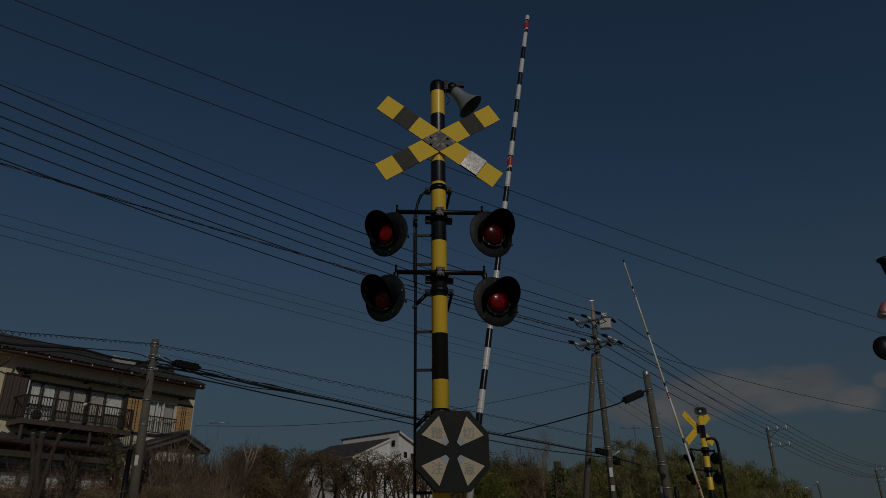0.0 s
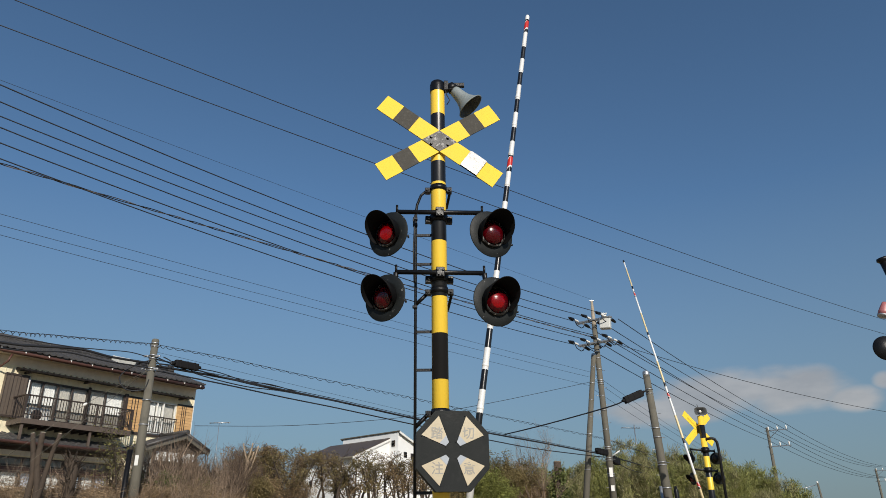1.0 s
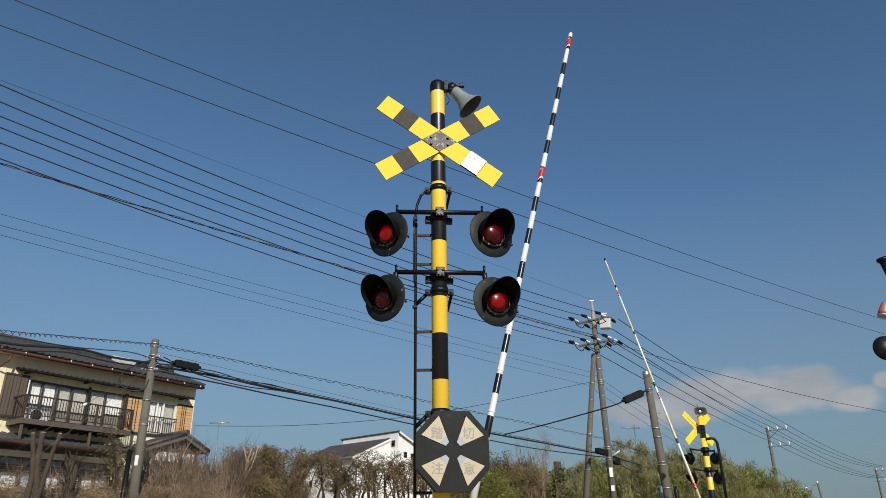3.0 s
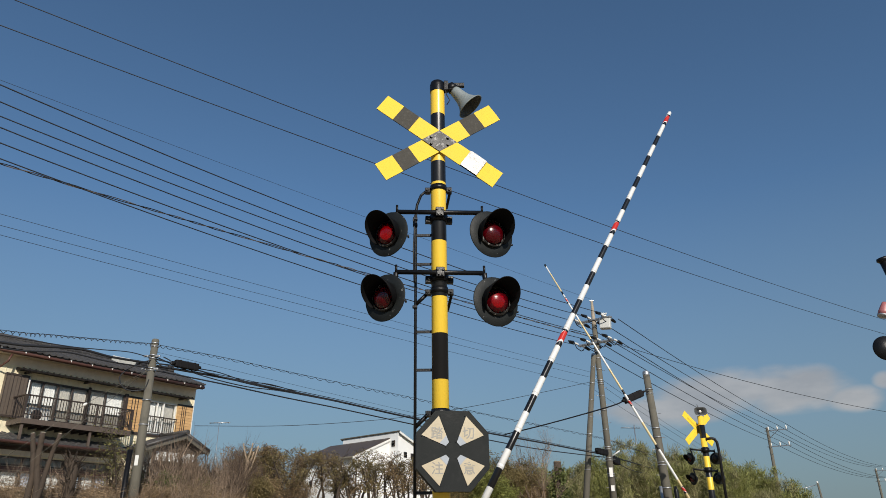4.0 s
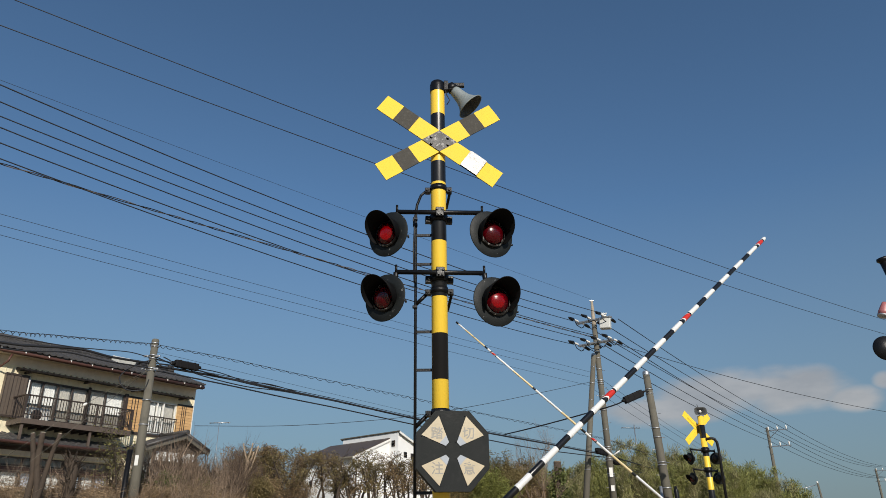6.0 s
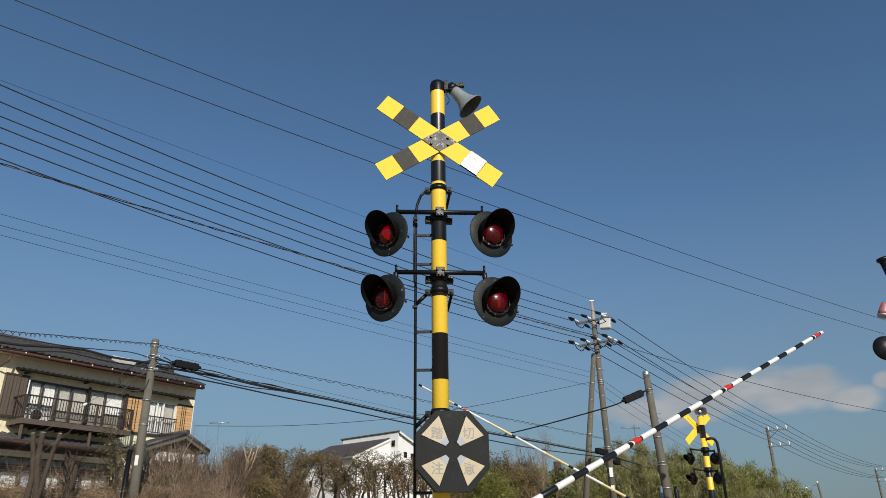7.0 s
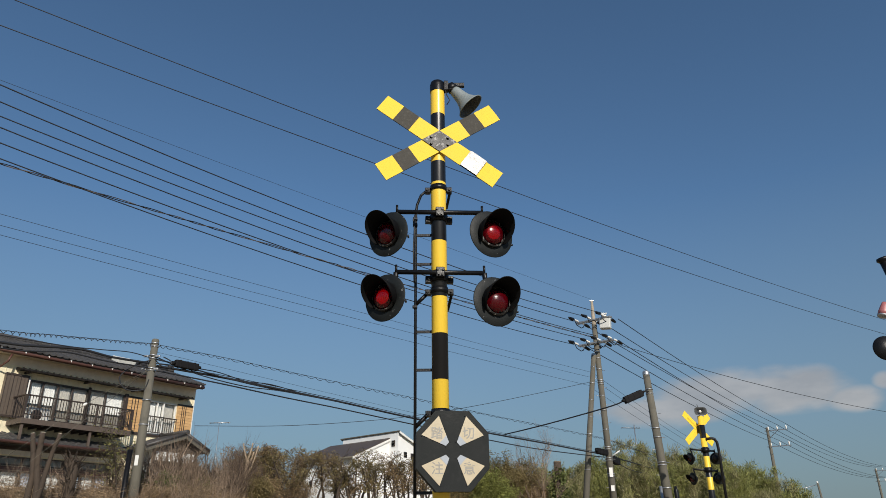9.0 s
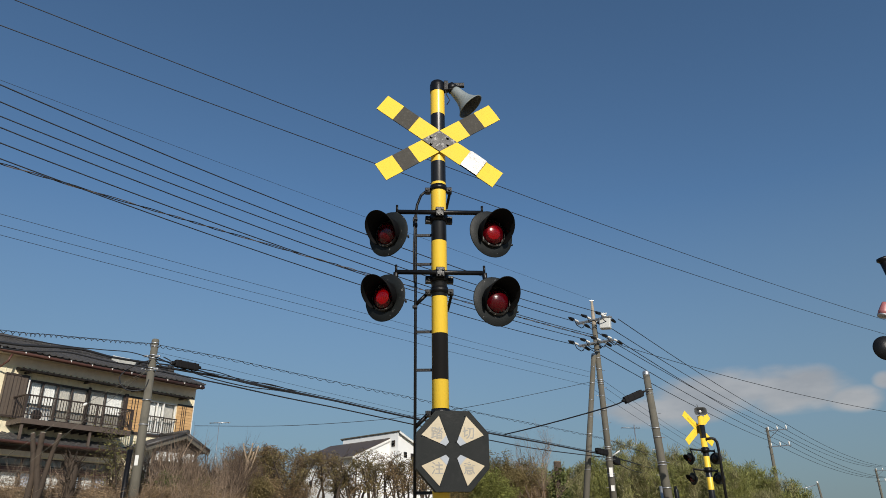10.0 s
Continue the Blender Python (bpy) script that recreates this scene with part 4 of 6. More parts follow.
    part("ridge", tube(B(), [hv(X0 - 0.45, ry, rz + 0.06), hv(X1 + 0.06, ry, rz + 0.06)], 0.13, 12), M_TILE, roof, "rounded ridge tiles")
    for i in range(38):
        x = X0 - 0.4 + i * 0.3
        part("ridge_joint", tube(B(), [hv(x, ry, rz + 0.06), hv(x + 0.03, ry, rz + 0.06)], 0.14, 10), M_TILE, roof)
    for x in (X0 + 0.05, X1 - 0.09):
        bm = B()
        tri = [(0.0, 6.9), (ry, rz - 0.12), (5.9, 6.9)]
        e = [[bm.verts.new(hv(xx, y, z)) for y, z in tri] for xx in (x, x + 0.08)]
        bm.faces.new(e[0]); bm.faces.new(e[1][::-1])
        for i in range(3):
            bm.faces.new((e[0][i], e[0][(i + 1) % 3], e[1][(i + 1) % 3], e[1][i]))
        part("gable_wall", bm, M_CREAM, h)
    # a pale water heater lying on the roof
    sl = math.degrees(math.atan2(rz - 6.97, ry + 0.49))
    part("roof_heater", box(B(), (0, 0, 0), (0.9, 0.6, 0.28), Matrix.Translation(hv(2.15, 1.30, 7.74)) @ pose(0, 0, 0, sl, 0, 0), 0.05), M_BOXW, h, "pale flat solar heater tank")
    # plain block for the ornamental tile at the ridge's end
    part("ridge_end_tile", box(B(), hv(4.5, 1.8, 7.93), (0.30, 0.3, 0.25), None, 0.03), M_TILE, h)
    # long awning over the upper windows
    bm = B()
    prof = [(-0.40, 6.44), (0.0, 6.52), (0.0, 6.42), (-0.40, 6.38)]
    e = [[bm.verts.new(hv(x, y, z)) for y, z in prof] for x in (-2.2, 4.28)]
    bm.faces.new(e[0]); bm.faces.new(e[1][::-1])
    for i in range(4):
        bm.faces.new((e[0][i], e[0][(i + 1) % 4], e[1][(i + 1) % 4], e[1][i]))
    aw = part("awning", bm, M_AWN, h, "dark brown metal awning")
    for i in range(34):
        x = -2.15 + i * 0.193
        part("awning_rib", hbox(x - 0.014, x + 0.014, -0.42, -0.34, 6.39, 6.46), M_AWN, aw)
    for x in (-1.9, 0.1, 1.9, 3.9):
        part("bracket", hbox(x - 0.03, x + 0.03, -0.34, 0.0, 6.34, 6.40), M_BROWN, aw)
    # shutter box
    sb = part("shutter_box", hbox(-2.50, -1.80, -0.13, 0.0, 4.95, 6.27, 0.01), M_SHUT, h, "brown shutter box")
    for i in range(7):
        x = -2.48 + i * 0.11
        part("batten", hbox(x - 0.008, x + 0.008, -0.142, -0.13, 4.99, 6.24), M_BROWNL if i % 2 else M_BROWN, sb)
    for z in (4.95, 6.25):
        part("rail", hbox(-2.52, -1.78, -0.15, -0.13, z - 0.03, z + 0.03), M_BROWN, sb)
    W, Gr = (M_CURTAIN, 0.0), (M_CURTGREY, 0.0)
    window(h, -1.66, 1.66, 4.95, 6.2, [-1.23, -0.74, -0.24, 0.32, 0.97], M_BROWN, [(M_CURTAIN, 0.38), (M_CURTAIN, 0.38), (M_CURTGREY, 0.30), (M_CURTGREY, 0.30), (M_CURTGREY, 0.30), (M_CURTAIN, 0.38)])
    window(h, 2.66, 3.82, 4.95, 6.17, [3.05, 3.30], M_INSUL, [W, W, Gr])
    part("post", hbox(1.66, 1.78, -0.06, 0.02, 4.9, 6.25, 0.006), M_BROWN, h)
    part("post", hbox(0.27, 0.35, -0.08, -0.02, 4.9, 6.25, 0.006), M_AWN, h)
    # cladding boards with dark bars
    for xa, xb in ((1.80, 2.62), (3.87, 4.56)):
        for k in range(11):
            z = 4.97 + k * 0.107
            part("cladding_board", hbox(xa, xb, -0.03, 0.0, z, z + 0.101, 0.004), M_ORANGE, h)
        for s in (0.2, 0.34, 0.48) if xa < 3 else (0.30, 0.42, 0.54):
            x = xa + (xb - xa) * s
            part("dark_bar", hbox(x - 0.011, x + 0.011, -0.045, -0.03, 5.0, 6.12), M_BROWN, h)
        part("trim", hbox(xa, xb, -0.04, 0.0, 6.147, 6.2), M_BROWN, h)
    part("sill_band", hbox(1.6, 4.58, -0.05, 0.0, 4.87, 4.945, 0.006), M_BROWN, h)
    # window guard rail
    gd = part("window_guard", hbox(2.62, 3.84, -0.12, -0.09, 5.56, 5.60), M_BROWN, h, "dark window guard rail")
    part("guard_rail", hbox(2.62, 3.84, -0.12, -0.09, 5.0, 5.03), M_BROWN, gd)
    for i in range(14):
        x = 2.64 + i * 0.092
        part("baluster", hbox(x - 0.007, x + 0.007, -0.112, -0.098, 5.03, 5.56), M_BROWN, gd)
    # balcony
    b = part("balcony", hbox(-2.12, 1.52, -0.9, 0.0, 4.72, 4.76), M_BROWN, h, "dark brown metal balcony")
    part("fascia", hbox(-2.14, 1.54, -0.93, -0.88, 4.67, 4.83, 0.006), M_BROWNL, b)
    for x in (-2.12, 1.52):
        part("fascia", hbox(x - 0.025, x + 0.025, -0.9, 0.0, 4.67, 4.83), M_BROWNL, b)
    for i in range(13):
        x = -2.0 + i * 0.28
        part("joist", hbox(x - 0.02, x + 0.02, -0.87, 0.0, 4.63, 4.72), M_BROWN, b)
    part("top_rail", hbox(-2.14, 1.54, -0.93, -0.87, 5.52, 5.56, 0.006), M_BROWN, b)
    part("low_rail", hbox(-2.12, 1.52, -0.915, -0.885, 4.94, 4.97), M_BROWN, b)
    for x in (-2.12, 1.52):
        part("top_rail", hbox(x - 0.03, x + 0.03, -0.9, 0.0, 5.52, 5.56), M_BROWN, b)
        for k in range(7):
            y = -0.8 + k * 0.115
            part("baluster", hbox(x - 0.008, x + 0.008, y - 0.008, y + 0.008, 4.9, 5.52), M_BROWN, b)
    for i in range(41):
        x = -2.08 + i * 0.0885
        part("baluster", hbox(x - 0.009, x + 0.009, -0.908, -0.892, 4.97, 5.52), M_BROWN, b)
    for x in (-2.11, 0.22, 1.50):
        part("post", hbox(x - 0.03, x + 0.03, -0.94, -0.88, 4.86, 5.55), M_BROWN, b)
    for x in (-2.06, 0.13):
        part("leg", hbox(x - 0.035, x + 0.035, -0.90, -0.83, 4.18, 4.63), M_BROWNL, b)
    ac = thing("air_conditioner", HOUSE_M @ Matrix.Translation(hv(-1.42, -0.34, 4.76)), "ivory outdoor air conditioner unit on the balcony", "air conditioner")
    part("case", box(B(), (0, 0, 0.32), (0.78, 0.3, 0.56), None, 0.02), M_ACUNIT, ac)
    part("fan_grille", lathe(B(), [(0.0, 0.012), (0.19, 0.012), (0.21, 0.0)], 24, Matrix.Translation((-0.1, -0.15, 0.32)) @ pose(0, 0, 0, 90)), M_BROWN, ac, "dark round fan grille")
    for x in (-0.28, 0.28):
        part("foot", box(B(), (x, 0, 0.02), (0.08, 0.34, 0.04)), M_BLACK, ac)
    # lower roof over the ground floor
    # near-black underside: the soffit's shadow is put into its colour
    lr = part("lower_roof", hbox(-7.0, 1.5, -0.88, 0.0, 4.07, 4.11), M_AWN, h, "dark tiled lean-to roof")
    tiled_roof(lr, -7.0, 1.55, -0.95, 0.0, 4.12, 4.46, 5)
    part("gutter", tube(B(), [hv(-7.0, -1.0, 4.09), hv(1.55, -1.0, 4.10)], 0.055, 12), M_REDBR, lr, "red brown gutter")
    part("fascia", hbox(-7.0, 1.52, -0.93, -0.88, 4.04, 4.13), M_BROWN, lr)
    # ground floor
    part("white_frieze", hbox(-7.0, 1.6, -0.015, 0.0, 3.83, 3.97), M_PLASTER, h, "pale plaster band")
    # dark strip painted in for the shadow under the lean-to eave
    part("eave_shade_strip", hbox(-7.0, 1.6, -0.10, 0.0, 3.97, 4.068), M_BROWN, h)
    for xa, xb, cuts in ((-2.6, -0.1, [-2.0, -1.4, -0.75]), (0.1, 1.55, [0.58, 1.06])):
        window(h, xa, xb, 2.35, 3.36, cuts, M_BROWN, [(M_CURTBLUE, 0), (M_CURTAIN, 0), (M_CURTBLUE, 0), (M_CURTAIN, 0)])
        window(h, xa, xb, 3.5, 3.78, cuts[1:2], M_BROWN, [None])
        part("lintel", hbox(xa - 0.04, xb + 0.04, -0.05, 0.0, 3.37, 3.49, 0.005), M_REDBR, h)
    part("post", hbox(-0.09, 0.09, -0.04, 0.02, 2.2, 4.0), M_BROWN, h)
    # entrance porch
    # brown tone of the porch wall stands for the shade lying on it
    part("porch_wall", hbox(2.25, 4.05, -1.35, -1.27, 2.0, 4.34), M_SHUT, h, "porch wall toned brown for shade")
    for xa, xb in ((2.35, 2.75), (2.85, 3.25), (3.4, 3.9)):
        part("porch_panel", hbox(xa, xb, -1.365, -1.35, 3.90, 4.2), M_INSUL, h, "white porch panel")
    part("porch_side", hbox(2.25, 2.33, -1.27, 0.0, 2.0, 4.34), M_PLASTER, h)
    part("porch_side", hbox(3.97, 4.05, -1.27, 0.0, 2.0, 4.34), M_PLASTER, h)
    part("porch_beam", hbox(2.2, 4.1, -1.37, -1.35, 3.72, 3.86), M_BROWN, h)
    part("porch_door", hbox(2.75, 3.65, -1.37, -1.35, 2.0, 3.5), M_BROWN, h, "dark brown lattice door")
    part("porch_panel", hbox(2.35, 2.72, -1.365, -1.35, 2.2, 3.5), M_INSUL, h)
    px, pz, e0, e1 = 3.30, 4.86, 1.76, 4.36
    bm = B()
    tri = [(2.25, 4.34), (4.05, 4.34), (px, 4.68)]
    e = [[bm.verts.new(hv(x, y, z)) for x, z in tri] for y in (-1.33, -1.25)]
    bm.faces.new(e[0]); bm.faces.new(e[1][::-1])
    for i in range(3):
        bm.faces.new((e[0][i], e[0][(i + 1) % 3], e[1][(i + 1) % 3], e[1][i]))
    # gable brown: its own brownish tone plus the eave's shade, in one colour
    part("porch_gable", bm, M_SHUT, h)
    for xe, ze in ((e0, 4.30), (e1, 4.34)):
        bm = B()
        sec = [(px, pz), (xe, ze), (xe, ze - 0.07), (px, pz - 0.08)]
        e = [[bm.verts.new(hv(x, y, z)) for x, z in sec] for y in (-1.62, 0.0)]
        bm.faces.new(e[0]); bm.faces.new(e[1][::-1])
        for i in range(4):
            bm.faces.new((e[0][i], e[0][(i + 1) % 4], e[1][(i + 1) % 4], e[1][i]))
        pr = part("porch_roof", bm, M_TILE, h, "dark tiled porch roof")
        part("verge", tube(B(), [hv(px, -1.6, pz + 0.02), hv(xe, -1.6, ze + 0.02)], 0.07, 10), M_TILE, pr)
        part("barge_board", box(B(), (0, 0, 0), ((hv(px, 0, pz) - hv(xe, 0, ze)).length, 0.04, 0.16), Matrix.Translation((hv(px, -1.6, pz - 0.10) + hv(xe, -1.6, ze - 0.10)) / 2) @ pose(0, 0, 0, 0, math.degrees(math.atan2(ze - pz, abs(xe - px))) * (1 if xe > px else -1) * -1, 0)), M_CONC, pr, "weathered barge board")
        for k in range(7):
            y = -1.5 + k * 0.22
            part("tile_rib", tube(B(), [hv(px, y, pz + 0.02), hv(xe, y, ze + 0.02)], 0.045, 8), M_TILE, pr)
    part("porch_ridge", tube(B(), [hv(px, -1.68, pz + 0.07), hv(px, 0.0, pz + 0.07)], 0.09, 10), M_TILE, h)
    return h


M_SHUT = material("brown shutter metal and porch shade", (0.11, 0.085, 0.065), 0.5, vary=0.1, scale=5, bump=0.05, dirt=0.15)
M_BROWNL = material("lighter brown metal", (0.10, 0.075, 0.06), 0.5, vary=0.15, scale=6, bump=0.03, dirt=0.15)
M_CURTGREY = material("grey curtain", (0.50, 0.47, 0.42), 0.9, vary=0.1, scale=3, bump=0.25, bump_scale=25, stretch=(6, 6, 0.2))
house()


# ---- far signal ----
def far_signal():
    """The same kind of signal beyond the crossing, facing away."""
    sig = thing("warning_signal", pose(7.52, 21.0, 0), "yellow and black crossing signal seen from behind", "crossing signal", "crossing signals")
    part("pole", tube(B(), [(0, 0, 0), (0, 0, 4.5)], [0.09, 0.085], 20), M_FPOLE, sig, "yellow and black banded steel pole")
    base = Matrix.Translation((0, 0, 4.16)) @ facing(29) @ Matrix.Translation((0, 0.14, 0))
    for i, a in enumerate((-38, 38)):
        turn = base @ Matrix.Rotation(radians(-a), 4, "Y") @ Matrix.Translation((0, 0.012 * i, 0))
        bd = part("board", box(B(), (0, 0, 0), (1.34, 0.008, 0.20), turn, 0.002), M_YSHEET, sig, "yellow crossed warning board")
        part("board_stiffener", box(B(), (0, -0.012, 0), (1.0, 0.014, 0.03), turn), M_YSHEET, bd)
    part("board_clamp", box(B(), (0, -0.06, 0), (0.16, 0.12, 0.14), base, 0.01), M_BLACK, sig)
    # square horn above the pole
    hm = Matrix.Translation((0.0, -0.10, 4.63))
    bm = B()
    n = 28
    rings = []
    for sc, y in ((0.35, 0.16), (0.6, 0.10), (1.0, 0.0), (0.90, 0.0), (0.5, 0.08), (0.2, 0.13)):
        r = []
        for k in range(n):
            a = 2 * math.pi * k / n
            ca, sa = math.cos(a), math.sin(a)
            r.append(bm.verts.new(hm @ Vector((0.185 * sc * math.copysign(abs(ca) ** 0.55, ca), y, 0.12 * sc * math.copysign(abs(sa) ** 0.55, sa)))))
        rings.append(r)
    for a, b in zip(rings, rings[1:]):
        for k in range(n):
            f = bm.faces.new((a[k], a[(k + 1) % n], b[(k + 1) % n], b[k])); f.smooth = True
    horn = part("horn", bm, M_HORND, sig, "grey flared loudspeaker horn")
    part("horn_driver", lathe(B(), [(0, 0.0), (0.05, 0.0), (0.06, 0.06), (0.05, 0.12), (0, 0.13)], 14, Matrix.Translation((0, 0.14, 4.63)) @ pose(0, 0, 0, -90)), M_BLACK, horn)
    part("horn_throat", lathe(B(), [(0, 0.02), (0.04, 0.0), (0.04, -0.03)], 12, Matrix.Translation((0, -0.06, 4.63)) @ pose(0, 0, 0, 90)), M_PLASTER, horn)
    part("horn_bracket", tube(B(), [(0, 0.03, 4.45), (0, 0.06, 4.62), (0.0, 0.08, 4.80), (-0.05, 0.0, 4.84)], 0.012, 8), M_STEEL, sig)
    for z, dz in ((3.53, 0.28), (2.98, 0.26)):
        part("lamp_arm", tube(B(), [(-0.46, -0.10, z + 0.02), (0.30, 0.10, z - 0.02)], 0.028, 10), M_BLACK, sig)
        part("clamp", lathe(B(), [(0.09, z - 0.06), (0.12, z - 0.06), (0.12, z + 0.06), (0.09, z + 0.06)], 18), M_BLACK, sig)
        lamp(sig, (-0.50, -0.10, z - 0.24), -72, (-0.46, -0.10, z + 0.02), FAR_BULBS, 4)
        lamp(sig, (0.33, 0.14, z - 0.22), 150, (0.30, 0.10, z - 0.02), FAR_BULBS, 4)
    part("bent_pipe", tube(B(), [(0.04, -0.09, 3.83), (0.20, -0.10, 3.85), (0.28, -0.10, 3.83), (0.335, -0.10, 3.74), (0.35, -0.10, 3.55), (0.36, -0.10, 0.0)], 0.04, 12), M_BLACK, sig, "black bent ladder pipe")


M_FPOLE = banded("far pole paint", [(0, BLK), (1.2, YEL), (1.8, BLK), (2.43, YEL), (2.78, BLK), (3.05, YEL), (3.36, BLK), (3.60, YEL), (3.85, BLK), (4.24, YEL)], 4.6)
FAR_BULBS = []
M_HORND = material("dark grey horn", (0.06, 0.062, 0.062), 0.5, vary=0.15, bump=0.05)
far_signal()


def side_signal():
    """The signal at the roadside of which only the edge shows."""
    t = thing("side_signal", pose(5.62, 8.2, 0), "black roadside signal with round lamp disc and pipe cap", "crossing signal", "crossing signals")
    part("post", tube(B(), [(0.12, 0.1, 0), (0.0, 0.05, 3.3), (-0.02, 0.0, 4.0), (-0.09, 0.0, 4.34)], 0.05, 16), M_BLACK, t)
    part("flange", lathe(B(), [(0.0, 0.03), (0.07, 0.03), (0.075, 0.0), (0.05, -0.03)], 18, Matrix.Translation((-0.095, 0, 4.36)) @ pose(0, 0, 0, 0, -14, 0)), M_BLACK, t)
    part("disc", lathe(B(), [(0.0, -0.07), (0.07, -0.06), (0.13, -0.02), (0.15, 0.0), (0.14, 0.02), (0.0, 0.03)], 28, Matrix.Translation((-0.352, -0.02, 3.225)) @ pose(0, 0, 0, 90, 0, -12)), M_BLACK, t, "round black lamp back")
    part("arm", tube(B(), [(-0.3, 0.03, 3.225), (0.0, 0.05, 3.3)], 0.03, 10), M_BLACK, t)
    lm = Matrix.Translation((-0.275, 0.0, 3.64)) @ pose(0, 0, 0, 0, 20, 0)
    part("small_lamp", lathe(B(), [(0.05, 0.0), (0.062, 0.0), (0.058, 0.05), (0.04, 0.13), (0.03, 0.17), (0, 0.17)], 18, lm), M_PINK, t, "faded pink lamp cover")
    part("small_lamp_base", lathe(B(), [(0.0, -0.03), (0.06, -0.02), (0.066, 0.0), (0, 0.0)], 18, lm), M_STEEL, t)
    part("small_arm", tube(B(), [lm @ Vector((0.0, 0, 0.15)), (-0.03, 0.0, 3.85)], 0.02, 8), M_BLACK, t)


M_PINK = material("faded pink cover", (0.38, 0.13, 0.13), 0.4, vary=0.1, bump=0.03)
side_signal()


# ---- low cables between the poles ----
def smooth_path(pts, n=6):
    pts = [Vector(p) for p in pts]
    out = []
    for i in range(len(pts) - 1):
        p0, p1, p2, p3 = pts[max(i - 1, 0)], pts[i], pts[i + 1], pts[min(i + 2, len(pts) - 1)]
        for k in range(n):
            t = k / n
            out.append(0.5 * ((2 * p1) + (p2 - p0) * t + (2 * p0 - 5 * p1 + 4 * p2 - p3) * t * t + (3 * p1 - p0 - 3 * p2 + p3) * t ** 3))
    return out + [pts[-1]]


def run(name, pts, r, label, mat=None, n=6):
    return solo(name, tube(B(), smooth_path(pts, n), r, 6), mat or M_WIRE, label, "cable", "low cables")


def wavy(pts, amp, turns, r, label):
    """A wire wound loosely round a straight carrier."""
    sp = smooth_path(pts, 120)
    t = thing("spiral_cable", Matrix(), label, "cable", "low cables")
    part("carrier", tube(B(), smooth_path(pts), r, 5), M_WIRE, t)
    q, ph = [], 0.0
    for i, p in enumerate(sp):
        ph += turns * (0.8 + 0.5 * noise.noise((i * 0.04, 3.1, 0)))
        q.append(p + Vector((0.3 * amp * math.cos(ph), 0.3 * amp * math.cos(ph), amp * math.sin(ph) * (0.6 + 0.5 * noise.noise((i * 0.02, 0.5, 0))) - amp * 0.7)))
    part("winding", tube(B(), q, r * 1.1, 5), M_WIRE, t)


M_RUBBER = material("dull black rubber", (0.008, 0.008, 0.009), 0.75, vary=0.2, scale=6, bump=0.05, spec=0.2)


def closure(c, d, ln, r, label):
    d = Vector(d).normalized()
    t = thing("cable_closure", Matrix.Translation(c) @ d.to_track_quat("X", "Z").to_matrix().to_4x4(), label, "cable closure", "cable closures")
    part("case", box(B(), (0, 0, -r), (ln, r * 1.5, r * 2.0), None, r * 0.35), M_RUBBER, t)
    for x in (-ln * 0.3, 0, ln * 0.3):
        part("strap", box(B(), (x, 0, -r), (ln * 0.05, r * 1.62, r * 2.08), None, 0.01), M_RUBBER, t)
    for s in (-1, 1):
        part("gland", tube(B(), [(s * ln * 0.48, 0, -r), (s * ln * 0.62, 0, -r * 0.8)], [r * 0.6, r * 0.3], 10), M_RUBBER, t)


